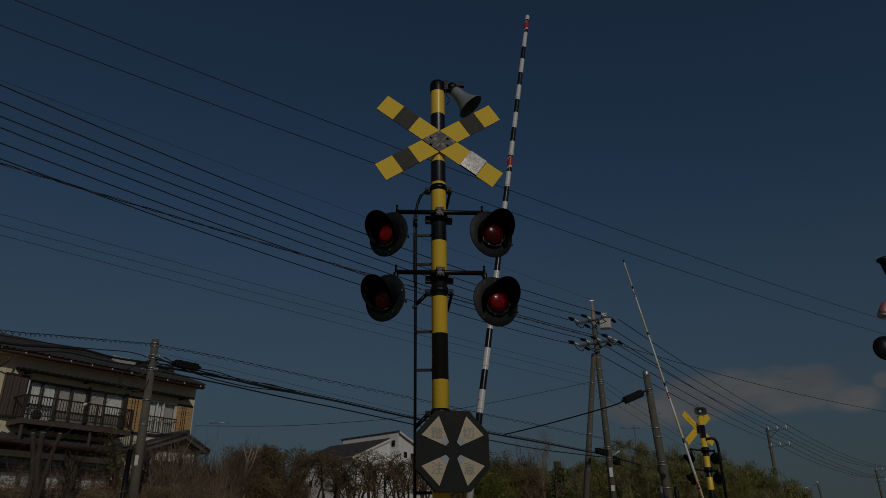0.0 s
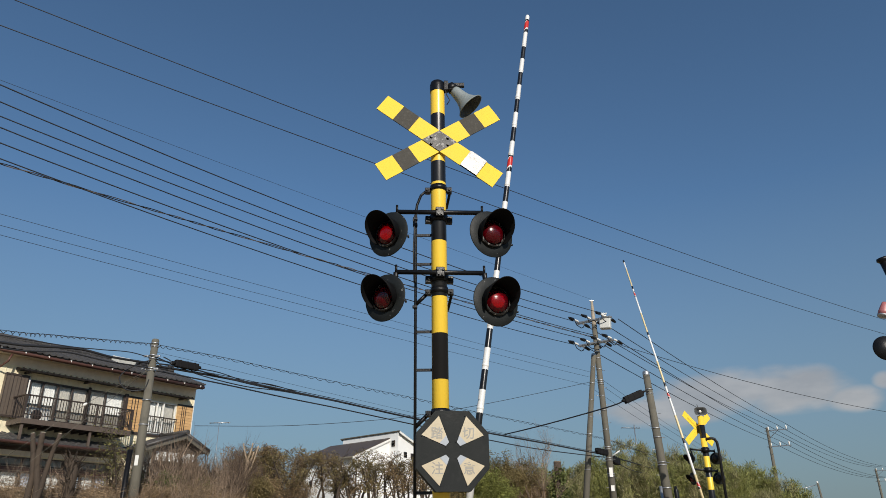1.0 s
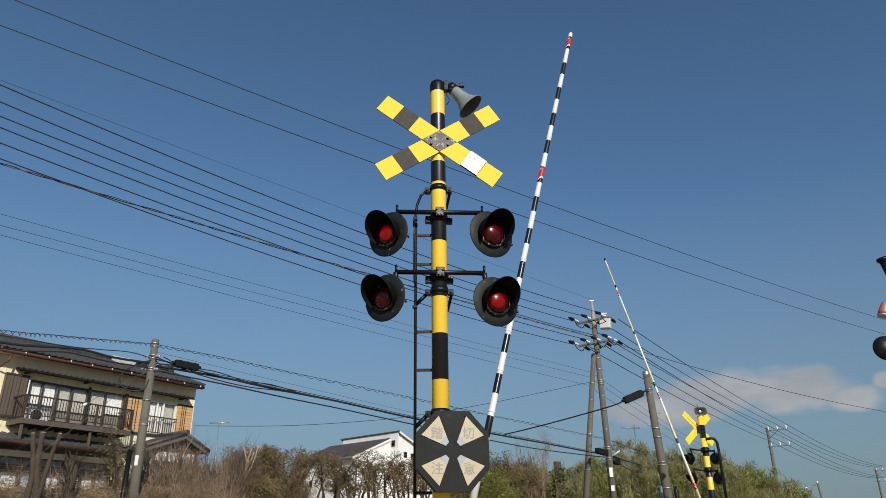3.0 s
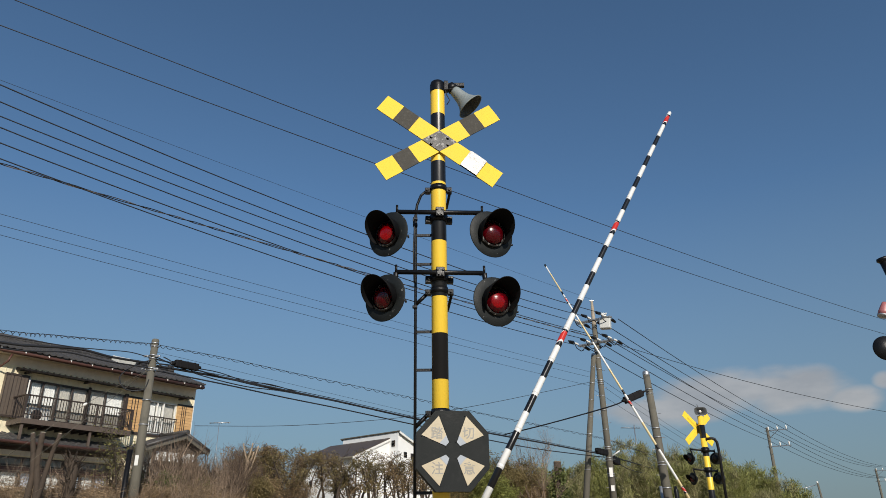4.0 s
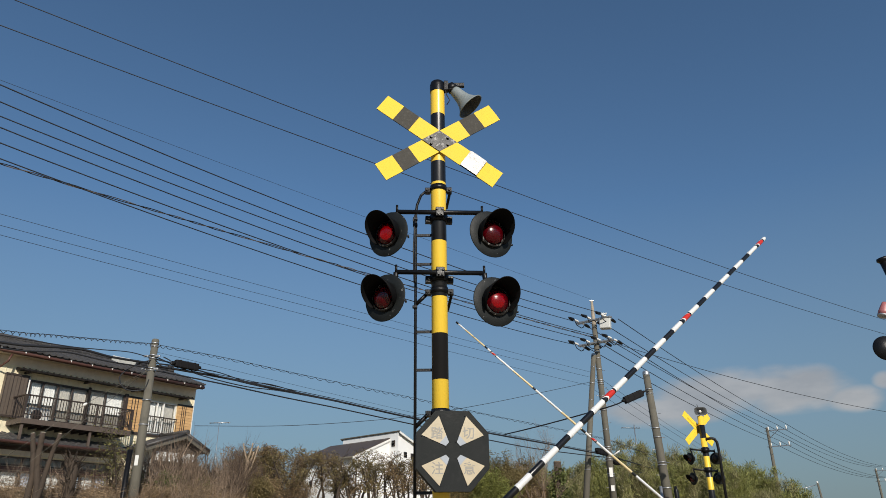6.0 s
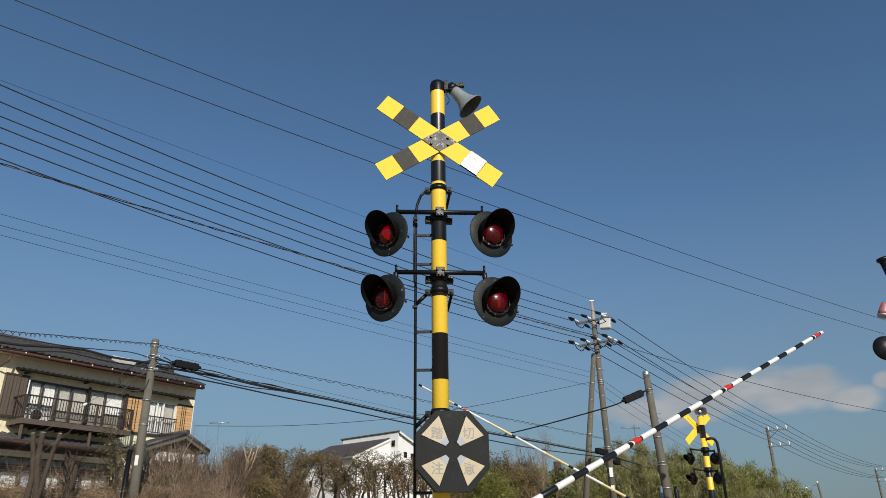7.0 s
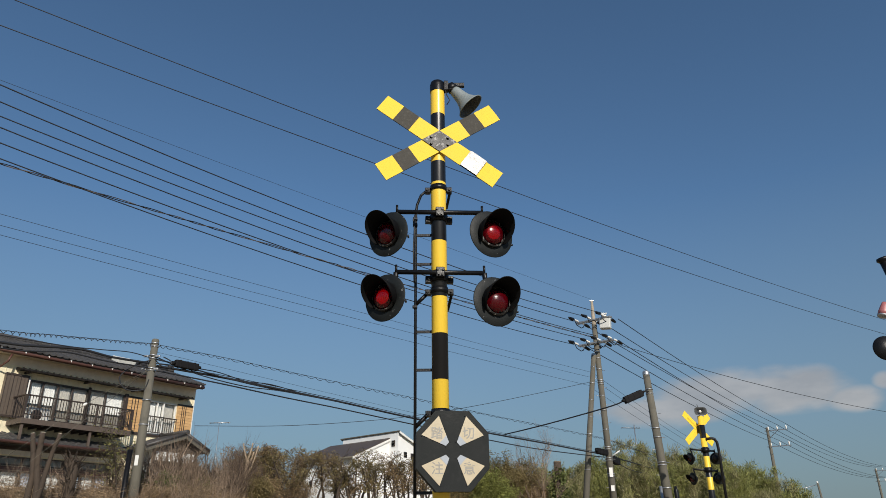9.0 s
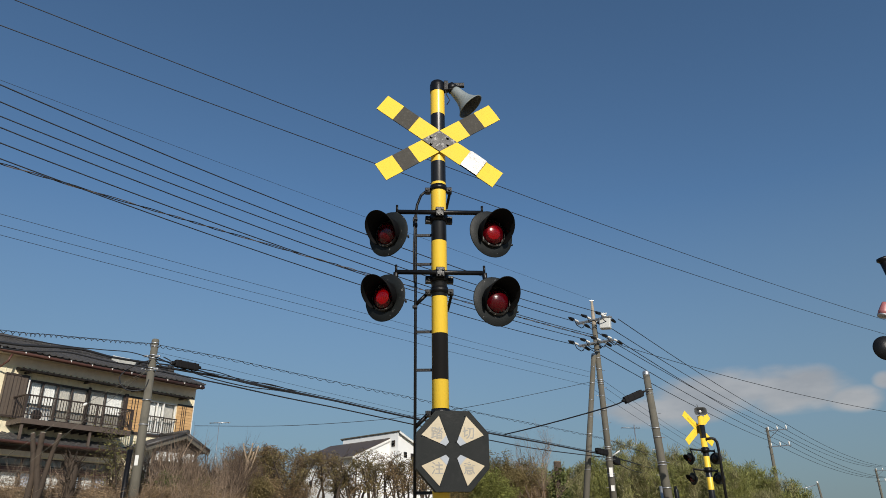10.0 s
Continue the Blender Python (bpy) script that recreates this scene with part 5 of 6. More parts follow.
def low_cables():
    wavy([(-7.42, 17.5, 5.93), (-6.04, 19.01, 5.93), (-3.93, 21.33, 5.86), (-1.03, 24.52, 5.80), (1.69, 27.51, 5.70), (4.1, 30.16, 5.66), (7.5, 33.85, 5.58)], 0.045, 0.62, 0.007, "thin spiral-wound telephone cable")
    wavy([(-7.42, 17.5, 5.94), (-8.09, 16.61, 5.80), (-8.89, 15.55, 5.64), (-9.6, 14.6, 5.50), (-11.5, 12.0, 5.3)], 0.045, 0.6, 0.007, "thin spiral-wound telephone cable")
    wavy([(7.6, 34, 5.6), (9.79, 38.98, 5.83), (14.01, 48.57, 6.3), (24.93, 73.39, 7.41)], 0.05, 0.5, 0.010, "thin spiral-wound telephone cable")
    b = [(-7.39, 17.54, 5.39), (-6.0, 19.07, 5.38), (-4.74, 20.45, 5.32), (-3.31, 22.02, 5.25), (-1.03, 24.52, 5.1), (1.66, 27.48, 5.0), (4.05, 30.1, 4.94), (6.09, 32.34, 4.87), (7.5, 33.8, 4.82)]
    run("bundled_cable", b, 0.032, "thick black bundled telephone cable")
    run("bundled_cable", [Vector(p) + Vector((0.02, -0.02, 0.05)) for p in b], 0.010, "black carrier wire over the bundled cable")
    run("telephone_cable", [(-7.38, 17.55, 5.27), (-5.98, 19.08, 5.2), (-4.72, 20.46, 5.11), (-3.3, 22.03, 5.04), (-1.03, 24.52, 4.89), (1.65, 27.47, 4.74), (4.02, 30.07, 4.66), (7.4, 33.8, 4.72)], 0.020, "black telephone cable slung between the poles")
    run("telephone_cable", [(-7.4, 17.5, 5.55), (-6.9, 18.0, 5.50), (-5.9, 19.1, 5.36), (-4.9, 20.3, 5.30), (-3.3, 22.0, 5.26)], 0.018, "black telephone cable slung between the poles")
    run("telephone_cable", [(-7.4, 17.5, 5.62), (-6.6, 18.4, 5.36), (-5.6, 19.5, 5.24), (-4.7, 20.5, 5.28), (-3.0, 22.3, 5.22)], 0.016, "black telephone cable slung between the poles")
    run("telephone_cable", [(-7.43, 17.48, 5.43), (-8.04, 16.67, 5.39), (-8.55, 16.0, 5.43), (-9.15, 15.2, 5.3), (-9.56, 14.65, 5.24), (-11.5, 12, 5.1)], 0.030, "thick black telephone cable slung between poles")
    run("telephone_cable", [(-7.42, 17.5, 5.31), (-8.11, 16.57, 5.27), (-8.69, 15.81, 5.30), (-9.13, 15.22, 5.18), (-9.54, 14.67, 5.12), (-11.5, 12, 5.0)], 0.018, "black telephone cable slung between the poles")
    run("telephone_cable", [(-7.42, 17.5, 5.55), (-7.8, 17.0, 5.60), (-8.3, 16.3, 5.50), (-9.0, 15.4, 5.42), (-11.5, 12, 5.3)], 0.012, "thin black telephone cable beside the bundle")
    run("cable_loop", [(-7.42, 17.42, 5.5), (-7.75, 17.2, 5.30), (-8.0, 17.1, 5.0), (-7.85, 17.2, 4.72), (-7.5, 17.4, 4.75), (-7.4, 17.4, 5.0)], 0.016, "black slack cable loop on the pole")
    run("cable_loop", [(-7.42, 17.4, 5.6), (-7.15, 17.6, 5.35), (-7.0, 17.7, 5.5), (-7.2, 17.6, 5.62)], 0.014, "black slack cable loop on the pole")
    closure((-6.78, 18.15, 5.62), (0.67, 0.74, -0.02), 0.66, 0.095, "black cable closure hanging by the short pole")
    closure((7.2, 33.4, 5.05), (0.67, 0.74, -0.05), 0.9, 0.13, "black cable closure on the power pole")
    closure((8.1, 34.9, 4.85), (0.5, 0.86, -0.05), 1.1, 0.16, "black cable closure on the power pole")
    run("carrier_wire", [(-7.39, 17.54, 5.74), (-3.3, 22.02, 5.44), (1.66, 27.48, 5.12), (6.09, 32.34, 4.93)], 0.004, "thin straight carrier wire above the bundled cable")
    run("telephone_cable", [(-7.39, 17.54, 5.45), (-6.3, 18.8, 5.52), (-5.6, 19.6, 5.40), (-5.0, 20.2, 5.42), (-4.1, 21.2, 5.28)], 0.014, "black slack telephone cable beside the bundle")
    # house service wire and single wire across
    run("service_wire", [(-9.1, 25.95, 5.17), (-6.24, 27.37, 5.35), (-3.37, 28.8, 5.71), (-1.13, 29.91, 6.11), (2.08, 31.51, 6.88), (7.06, 33.95, 8.26)], 0.010, "thin service wire running to the house")
    # stays of the short pole
    for pts in ([(-7.48, 17.46, 5.25), (-8.54, 16.72, 4.27), (-9.74, 15.88, 2.92), (-12.2, 14.2, 0.3)], [(-7.48, 17.46, 5.25), (-8.41, 16.81, 4.03), (-9.66, 15.93, 2.42), (-11.4, 14.7, 0.2)]):
        run("stay_wire", pts, 0.005, "thin grey steel stay wire of the pole", M_CONC)
    st = solo("stay_insulator", lathe(B(), [(0.0, -0.06), (0.024, -0.045), (0.034, 0.0), (0.024, 0.045), (0.0, 0.06)], 12), M_INSUL, "white porcelain insulator on a stay wire", "insulator", m=Matrix.Translation((-8.54, 16.72, 4.27)) @ pose(0, 0, 0, 0, 50, 30))
    # from the leaning pole's closure back to the bundle
    d = [(7.0, 24.0, 5.83), (6.75, 23.7, 5.78), (6.57, 23.5, 5.70)]
    run("telephone_cable", d, 0.03, "black telephone cable slung between the poles")
    closure((6.22, 23.4, 5.66), (-0.62, -0.12, -0.26), 0.72, 0.12, "black cable closure by the leaning pole")
    run("telephone_cable", [(5.93, 23.3, 5.43), (5.6, 23.6, 5.30), (4.204, 25.0, 5.09), (2.966, 26.5, 4.97), (2.33, 28.21, 5.04)], 0.022, "black telephone cable slung between the poles")
    run("telephone_cable", [(7.5, 33.9, 4.8), (8.96, 37.09, 4.95), (12.73, 45.67, 5.32), (18.74, 59.32, 5.92), (29.63, 84.08, 6.9)], 0.035, "thick black telephone cable slung between poles")
    run("telephone_cable", [(7.6, 34, 4.9), (9.4, 38.0, 4.6), (12.73, 45.67, 4.9), (18.74, 59.32, 5.5)], 0.02, "black telephone cable slung between the poles")


low_cables()


# ---- white house beyond the hedge ----
def white_house():
    t = thing("house", pose(-2.94, 45.0, 0, 0, 0, -40.9), "white two-storey house with dark lower roof", "house", "houses")
    g = ground_z(-3, 47) - 0.3

    def sweep(name, poly, x0, x1, mat, label=""):
        """A profile in y, z swept along x."""
        m = Matrix(((0, 1, 0, 0), (1, 0, 0, 0), (0, 0, 1, 0), (0, 0, 0, 1)))
        return part(name, prism(B(), poly, x0, x1, m), mat, t, label)
    sweep("wall", [(0.0, g), (6.0, g), (6.0, 5.1), (0.0, 7.58)], -5.2, 0.0, M_WHITEWALL, "white rendered wall")
    sweep("roof", [(-0.06, 7.60), (6.2, 5.02), (6.2, 5.08), (-0.06, 7.66)], -5.4, 0.16, M_CONC, "thin grey mono-pitch roof")
    sweep("fascia", [(-0.08, 7.61), (-0.06, 7.61), (-0.06, 7.67), (-0.08, 7.67)], -5.4, 0.18, M_CONC, "grey fascia board")
    part("verge", prism(B(), [(-0.06, 7.50), (6.2, 4.93), (6.2, 5.06), (-0.06, 7.63)], 0.16, 0.21, Matrix(((0, 1, 0, 0), (1, 0, 0, 0), (0, 0, 1, 0), (0, 0, 0, 1)))), M_INSUL, t, "white verge board")
    sweep("lower_wall", [(-2.85, g), (-0.004, g), (-0.004, 7.12), (-2.85, 5.90)], -6.2, -0.78, M_WHITEWALL, "white rendered wall")
    sweep("lower_roof", [(-3.1, 5.90), (-0.003, 7.22), (-0.003, 7.30), (-3.1, 5.98)], -6.5, -0.74, M_TILEB, "dark brown sloping lower roof")
    sweep("verge", [(-3.12, 5.78), (-0.003, 7.10), (-0.003, 7.24), (-3.12, 5.92)], -0.739, -0.69, M_INSUL, "white verge board")
    part("gutter", tube(B(), [(-6.5, -3.14, 5.90), (-0.72, -3.14, 5.90)], 0.06, 10), M_CONC, t)
    for x, y, z, front in ((-0.42, -0.02, 6.92, True), (0.02, 0.62, 6.25, False), (0.02, 1.25, 6.2, False), (-2.5, -2.87, 4.6, True), (-4.8, -2.87, 4.6, True)):
        s = (0.28, 0.05, 0.38) if front else (0.05, 0.26, 0.34)
        w = part("window", box(B(), (x, y, z), s, None, 0.01), M_BROWN, t, "small dark window")
        d = (0, -0.03, 0) if front else (0.03, 0, 0)
        part("pane", box(B(), (x + d[0], y + d[1], z), (s[0] * 0.8, 0.01, s[2] * 0.85) if front else (0.01, s[1] * 0.8, s[2] * 0.85)), M_GLASS, w)


M_TILEB = material("dark brown roofing", (0.075, 0.058, 0.05), 0.7, vary=0.15, scale=2, bump=0.1, bump_scale=20)
white_house()
solo_ant = thing("tv_antenna", pose(13.2, 50.0, 0), "thin grey television aerial above the thicket", "antenna")
part("mast", tube(B(), [(0, 0, 2.0), (0, 0, 8.6)], 0.035, 8), M_STEEL, solo_ant)
part("boom", tube(B(), [(-0.9, 0, 8.4), (0.45, 0.3, 8.4)], 0.025, 6), M_STEEL, solo_ant)
for i in range(7):
    part("element", tube(B(), [(-0.85 + i * 0.2, -0.25, 8.4), (-0.85 + i * 0.2, 0.35, 8.4)], 0.014, 5), M_STEEL, solo_ant)
part("boom", tube(B(), [(-0.8, 0, 7.2), (0.6, 0.3, 7.2)], 0.025, 6), M_STEEL, solo_ant)
aerial = thing("tv_antenna", pose(-11.02, 34.76, 0, 0, 0, 20), "small grey television aerial beside the house", "antenna")
part("mast", tube(B(), [(0, 0, 1.8), (0, 0, 6.68)], 0.012, 8), M_STEEL, aerial)
part("boom", tube(B(), [(-0.45, 0, 6.63), (0.5, -0.2, 6.68)], 0.02, 6), M_STEEL, aerial)
for i in range(6):
    part("element", tube(B(), [(-0.4 + i * 0.17, -0.2 - i * 0.03, 6.65), (-0.4 + i * 0.17, 0.2 - i * 0.03, 6.65)], 0.011, 5), M_STEEL, aerial)
small = thing("utility_pole", Matrix(), "distant thin steel pole with a slanting arm", "utility pole", "utility poles")
part("shaft", tube(B(), [(48.3, 95, 1.0), (47.8, 95, 7.7)], [0.16, 0.12], 10), M_CONC, small)
part("arm", tube(B(), [(47.8, 95, 7.5), (44.9, 95, 6.8)], 0.05, 6), M_STEEL, small)
part("cap", tube(B(), [(47.8, 95, 7.6), (47.75, 95, 7.85)], 0.13, 8), M_INSUL, small)


# ---- plants ----
M_BARK = material("grey brown bark", (0.056, 0.040, 0.028), 0.9, vary=0.3, scale=5, bump=0.5, bump_scale=40, stretch=(1, 1, 0.3), dirt=0.3, dirt_col=(0.07, 0.05, 0.035))
M_BARKD = material("dark brown bark", (0.10, 0.075, 0.055), 0.9, vary=0.3, scale=5, bump=0.4, bump_scale=40, stretch=(1, 1, 0.3))
M_PALEWOOD = material("pale pruned wood", (0.36, 0.27, 0.18), 0.85, vary=0.2, scale=5, bump=0.3, bump_scale=40, stretch=(1, 1, 0.3))
M_CUTWOOD = material("fresh cut wood", (0.55, 0.48, 0.36), 0.8, vary=0.1, bump=0.1)
M_TWIG = material("dry brown twigs", (0.27, 0.195, 0.135), 0.9, vary=0.3, scale=1.5, bump=0, per_island=0.5)
M_TWIGD = material("dark brown twigs", (0.125, 0.085, 0.058), 0.9, vary=0.2, scale=1.5, bump=0, per_island=0.35)
M_STRAW = material("dry straw grass", (0.26, 0.185, 0.11), 0.9, vary=0.4, scale=1.2, bump=0, per_island=0.6)


def leaf_material(name, col, per=0.4):
    m = material(name, col, 0.6, vary=0.25, scale=0.7, bump=0, per_island=per, spec=0.25)
    b = m.node_tree.nodes["Principled BSDF"]
    nt = m.node_tree
    tr = nt.nodes.new("ShaderNodeBsdfTranslucent")
    mx = nt.nodes.new("ShaderNodeMixShader")
    out = next(x for x in nt.nodes if x.bl_idname == "ShaderNodeOutputMaterial")
    src = b.inputs["Base Color"].links[0].from_socket
    nt.links.new(src, tr.inputs["Color"])
    mx.inputs[0].default_value = 0.3
    nt.links.new(b.outputs[0], mx.inputs[1]); nt.links.new(tr.outputs[0], mx.inputs[2]); nt.links.new(mx.outputs[0], out.inputs[0])
    return m


M_OLIVE = leaf_material("olive brown hedge leaves", (0.23, 0.18, 0.08), 0.4)
M_OLIVED = leaf_material("brown tinged hedge leaves", (0.26, 0.18, 0.095), 0.4)
M_DRYLEAF = leaf_material("dry brown leaves", (0.27, 0.19, 0.10))
M_GREEN = leaf_material("yellow green leaves", (0.19, 0.18, 0.065))
M_LIME = leaf_material("bright yellow green leaves", (0.24, 0.25, 0.07))
M_BAMBOO = leaf_material("yellow green bamboo leaves", (0.25, 0.255, 0.085))
M_BAMBOOD = leaf_material("grey green bamboo leaves", (0.27, 0.25, 0.12))
M_IVY = leaf_material("ivy leaves", (0.13, 0.15, 0.05))


class Plant:
    """Gathers thin three-sided twigs and small leaves as raw meshes."""
    def __init__(self, seed):
        self.r = random.Random(seed)
        self.tv, self.tf, self.lv, self.lf = [], [], [], []

    def twig(self, a, b, r0, r1):
        d = b - a
        if d.length < 1e-5:
            return
        u = d.orthogonal().normalized()
        w = d.normalized().cross(u)
        i = len(self.tv)
        for p, r in ((a, r0), (b, r1)):
            for k in range(3):
                t = 2.0944 * k
                self.tv.append(p + u * (r * math.cos(t)) + w * (r * math.sin(t)))
        for k in range(3):
            j = (k + 1) % 3
            self.tf.append((i + k, i + j, i + 3 + j, i + 3 + k))

    def leaf(self, p, ln, wd, droop=0.0):
        R = self.r
        d = Vector((R.gauss(0, 1), R.gauss(0, 1), R.gauss(0, 0.7) - droop)).normalized()
        s = d.cross(Vector((R.gauss(0, 1), R.gauss(0, 1), R.gauss(0, 1)))).normalized() * (wd / 2)
        i = len(self.lv)
        self.lv += [p, p + d * ln * 0.45 + s, p + d * ln, p + d * ln * 0.45 - s]
        self.lf.append((i, i + 1, i + 2, i + 3))

    def grow(self, p, d, ln, r, depth, leaves, size, up=0.25, wander=0.35, kids=3, droop=0.0):
        R = self.r
        n = 3
        for k in range(n):
            d = (d + Vector((R.gauss(0, wander), R.gauss(0, wander), R.gauss(0, wander * 0.6) + up * 0.3)) * 0.5).normalized()
            q = p + d * (ln / n)
            r2 = r * (0.86 if depth else 0.7)
            self.twig(p, q, r, r2)
            if depth > 0:
                for _ in range(kids if k else max(1, kids - 1)):
                    e = (d + Vector((R.gauss(0, 0.7), R.gauss(0, 0.7), R.gauss(up, 0.45)))).normalized()
                    self.grow(q, e, ln * R.uniform(0.45, 0.7), r2 * 0.55, depth - 1, leaves, size, up, wander, kids, droop)
            if depth <= 1:
                for _ in range(leaves):
                    o = Vector((R.gauss(0, 1), R.gauss(0, 1), R.gauss(0, 1))) * size * 1.3
                    self.leaf(q + o, size * R.uniform(0.7, 1.4), size * R.uniform(0.35, 0.6), droop)
            p, r = q, r2

    def make(self, name, label, category, group, mat_t, mat_l, names=("branchwork", "crown"), thing_at=(0, 0, 0)):
        t = thing(name, Matrix.Translation(thing_at), label, category, group)
        o = Vector(thing_at)
        if self.tf:
            tagged(raw(names[0], [v - o for v in self.tv], self.tf, mat_t, t), kind="stuff")
        if self.lf:
            tagged(raw(names[1], [v - o for v in self.lv], self.lf, mat_l, t), kind="stuff")
        return t


def shrub(seed, x, y, h, stems, depth, leaves, size, mat_t, mat_l, label, r=0.03, spread=0.35, kids=3, up=0.3, z=None, droop=0.0, group="hedge shrubs", name="shrub"):
    P = Plant(seed)
    z0 = (ground_z(x, y) if z is None else z) - 0.1
    R = P.r
    for _ in range(stems):
        d = Vector((R.gauss(0, spread), R.gauss(0, spread), 1)).normalized()
        P.grow(Vector((x + R.gauss(0, 0.12), y + R.gauss(0, 0.12), z0)), d, h * R.uniform(0.46, 0.60), r * R.uniform(0.7, 1.2), depth, leaves, size, up, 0.3, kids, droop)
    return P.make(name, label, "shrub", group, mat_t, mat_l, thing_at=(x, y, z0))


def pruned_evergreen(seed, x, y, top, mat_l):
    """Two or three bent dark limbs that fork and carry loose tufts of leaves, with bare spurs between."""
    P = Plant(seed)
    R = P.r
    g = ground_z(x, y) - 0.1
    bare = 2 if x < -5.0 else 3
    for _ in range(R.choice((3, 3, 4))):
        p = Vector((x + R.gauss(0, 0.14), y + R.gauss(0, 0.14), g))
        d = Vector((R.gauss(0, 0.16), R.gauss(0, 0.16), 1)).normalized()
        r, step = R.uniform(0.055, 0.085), (top - g) * R.uniform(0.88, 1.0) / 8
        for k in range(8):
            d = (d + Vector((R.gauss(0, 0.24), R.gauss(0, 0.24), 0.22))).normalized()
            q = p + d * step
            P.twig(p, q, r, r * 0.86)
            r *= 0.86
            if k >= bare:
                for _ in range(2 if k < 7 else 4):
                    e = Vector((R.gauss(0, 0.8), R.gauss(0, 0.8), R.uniform(0.1, 0.9))).normalized()
                    m = q + e * R.uniform(0.12, 0.34)
                    P.twig(q, m, r * 0.5, 0.010)
                    if R.random() < (0.8 if x < -5.0 else 0.6):
                        s = R.uniform(0.14, 0.27)
                        for _ in range(R.randint(70, 150)):
                            o = Vector((R.uniform(-1, 1), R.uniform(-1, 1), R.uniform(-0.8, 0.8)))
                            if o.length < 1.0 + R.gauss(0, 0.12):
                                P.leaf(m + o * s, R.uniform(0.05, 0.09), R.uniform(0.022, 0.04), -0.2)
                    for _ in range(3):
                        f = (e + Vector((R.gauss(0, 0.5), R.gauss(0, 0.5), R.gauss(0.3, 0.4)))).normalized()
                        P.twig(m, m + f * R.uniform(0.1, 0.25), 0.008, 0.005)
            p = q
    return P.make("hedge_tree", "pruned evergreen tree with olive brown leaf tufts", "tree", "hedge trees", M_BARKD, mat_l, thing_at=(x, y, g))


def hedge():
    rnd = random.Random(5)
    # pruned evergreen trees before the white house: dark bent stems and clumped olive tops
    for i, (x, top) in enumerate(((-7.5, 4.45), (-6.7, 4.4), (-6.05, 4.6), (-5.4, 4.5), (-4.75, 4.2), (-4.15, 4.15), (-3.5, 4.1), (-2.8, 4.2), (-2.1, 4.15), (-1.45, 4.0), (-0.7, 4.0))):
        pruned_evergreen(100 + i, x, 27 + rnd.uniform(-0.8, 0.8), top, M_OLIVE if i % 4 else M_OLIVED)
    for i in range(9):      # a lower row before them, closing some of the gaps
        x = -7.1 + i * (0.5 if i < 5 else 0.78) + rnd.uniform(-0.15, 0.15)
        pruned_evergreen(130 + i, x, 25.9 + rnd.uniform(-0.4, 0.4), (4.2 if x < -4.9 else 3.75) + rnd.uniform(-0.3, 0.15), M_OLIVED if i % 3 else M_OLIVE)
    # dry brush by the porch
    for i in range(15):
        x = -9.2 + i * 0.26 + rnd.uniform(-0.1, 0.1)
        y = 20.6 + rnd.uniform(-0.6, 0.9)
        top = (3.1, 3.5, 3.7, 3.7, 3.55, 3.4)[min(i // 3, 5)]
        shrub(200 + i, x, y, (top - 2.0) * rnd.uniform(0.85, 1.25), 6, 2, 0, 0.05, M_TWIGD if i % 3 else M_TWIG, M_DRYLEAF, "leafless brown winter brush", 0.032, 0.17, 3, 0.6, group="dry brush")
    # greenery climbing beside the short pole and among the brush
    shrub(301, -7.98, 17.9, 1.95, 2, 2, 1, 0.06, M_BARK, M_GREEN, "half-bare shrub with yellow green leaves", 0.03, 0.2, 4, 0.5, group="dry brush")
    shrub(302, -8.35, 20.2, 1.0, 4, 2, 5, 0.065, M_BARK, M_IVY, "low green shrub among dry brush", 0.02, 0.3, 4, 0.4, group="dry brush")
    for i, (x, y, h, m) in enumerate(((-7.2, 20.1, 1.0, M_IVY), (-6.75, 20.3, 0.85, M_GREEN), (-6.9, 21.9, 1.35, M_OLIVED), (-6.2, 22.0, 1.3, M_OLIVE), (-5.6, 21.8, 1.2, M_OLIVED), (-5.3, 20.9, 1.0, M_OLIVE))):
        shrub(310 + i, x, y, h, 4, 2, 6, 0.06, M_BARKD, m, "low leafy shrub among dry brush", 0.022, 0.3, 3, 0.4, group="dry brush")
    for i in range(9):      # undergrowth at the foot of the hedge
        shrub(260 + i, -8.0 + i * 0.42, 25.2 + rnd.uniform(-0.5, 0.5), 1.15, 6, 2, 1, 0.05, M_TWIGD, M_DRYLEAF, "low dry undergrowth below the hedge", 0.016, 0.3, 3, 0.4, group="dry brush")
    # beyond the notice box
    shrub(303, 2.15, 29.5, 2.3, 6, 2, 22, 0.06, M_BARK, M_OLIVE, "dense olive shrub beyond the crossing", 0.04, 0.3, 4, 0.3)
    shrub(304, 2.9, 30.0, 1.9, 6, 2, 18, 0.06, M_BARK, M_DRYLEAF, "brownish winter shrub beyond the crossing", 0.04, 0.3, 4, 0.3)
    shrub(305, 1.6, 27.9, 1.7, 5, 2, 20, 0.06, M_BARK, M_LIME, "dense yellow green shrub beyond the crossing", 0.04, 0.3, 4, 0.3)
    shrub(308, 0.25, 28.2, 1.15, 6, 2, 16, 0.06, M_BARK, M_OLIVE, "dense olive shrub beyond the crossing", 0.04, 0.35, 4, 0.3)
    shrub(309, 0.95, 28.4, 1.35, 6, 2, 16, 0.06, M_BARK, M_GREEN, "dense olive shrub beyond the crossing", 0.04, 0.35, 4, 0.3)
    shrub(306, 3.8, 30.5, 1.7, 6, 2, 12, 0.06, M_TWIG, M_DRYLEAF, "brownish winter shrub beyond the crossing", 0.03, 0.3, 4, 0.3)
    shrub(307, 3.75, 29.2, 3.7, 2, 3, 0, 0.06, M_TWIG, M_DRYLEAF, "slender leafless tree beyond the crossing", 0.06, 0.16, 3, 0.35, name="bare_tree")


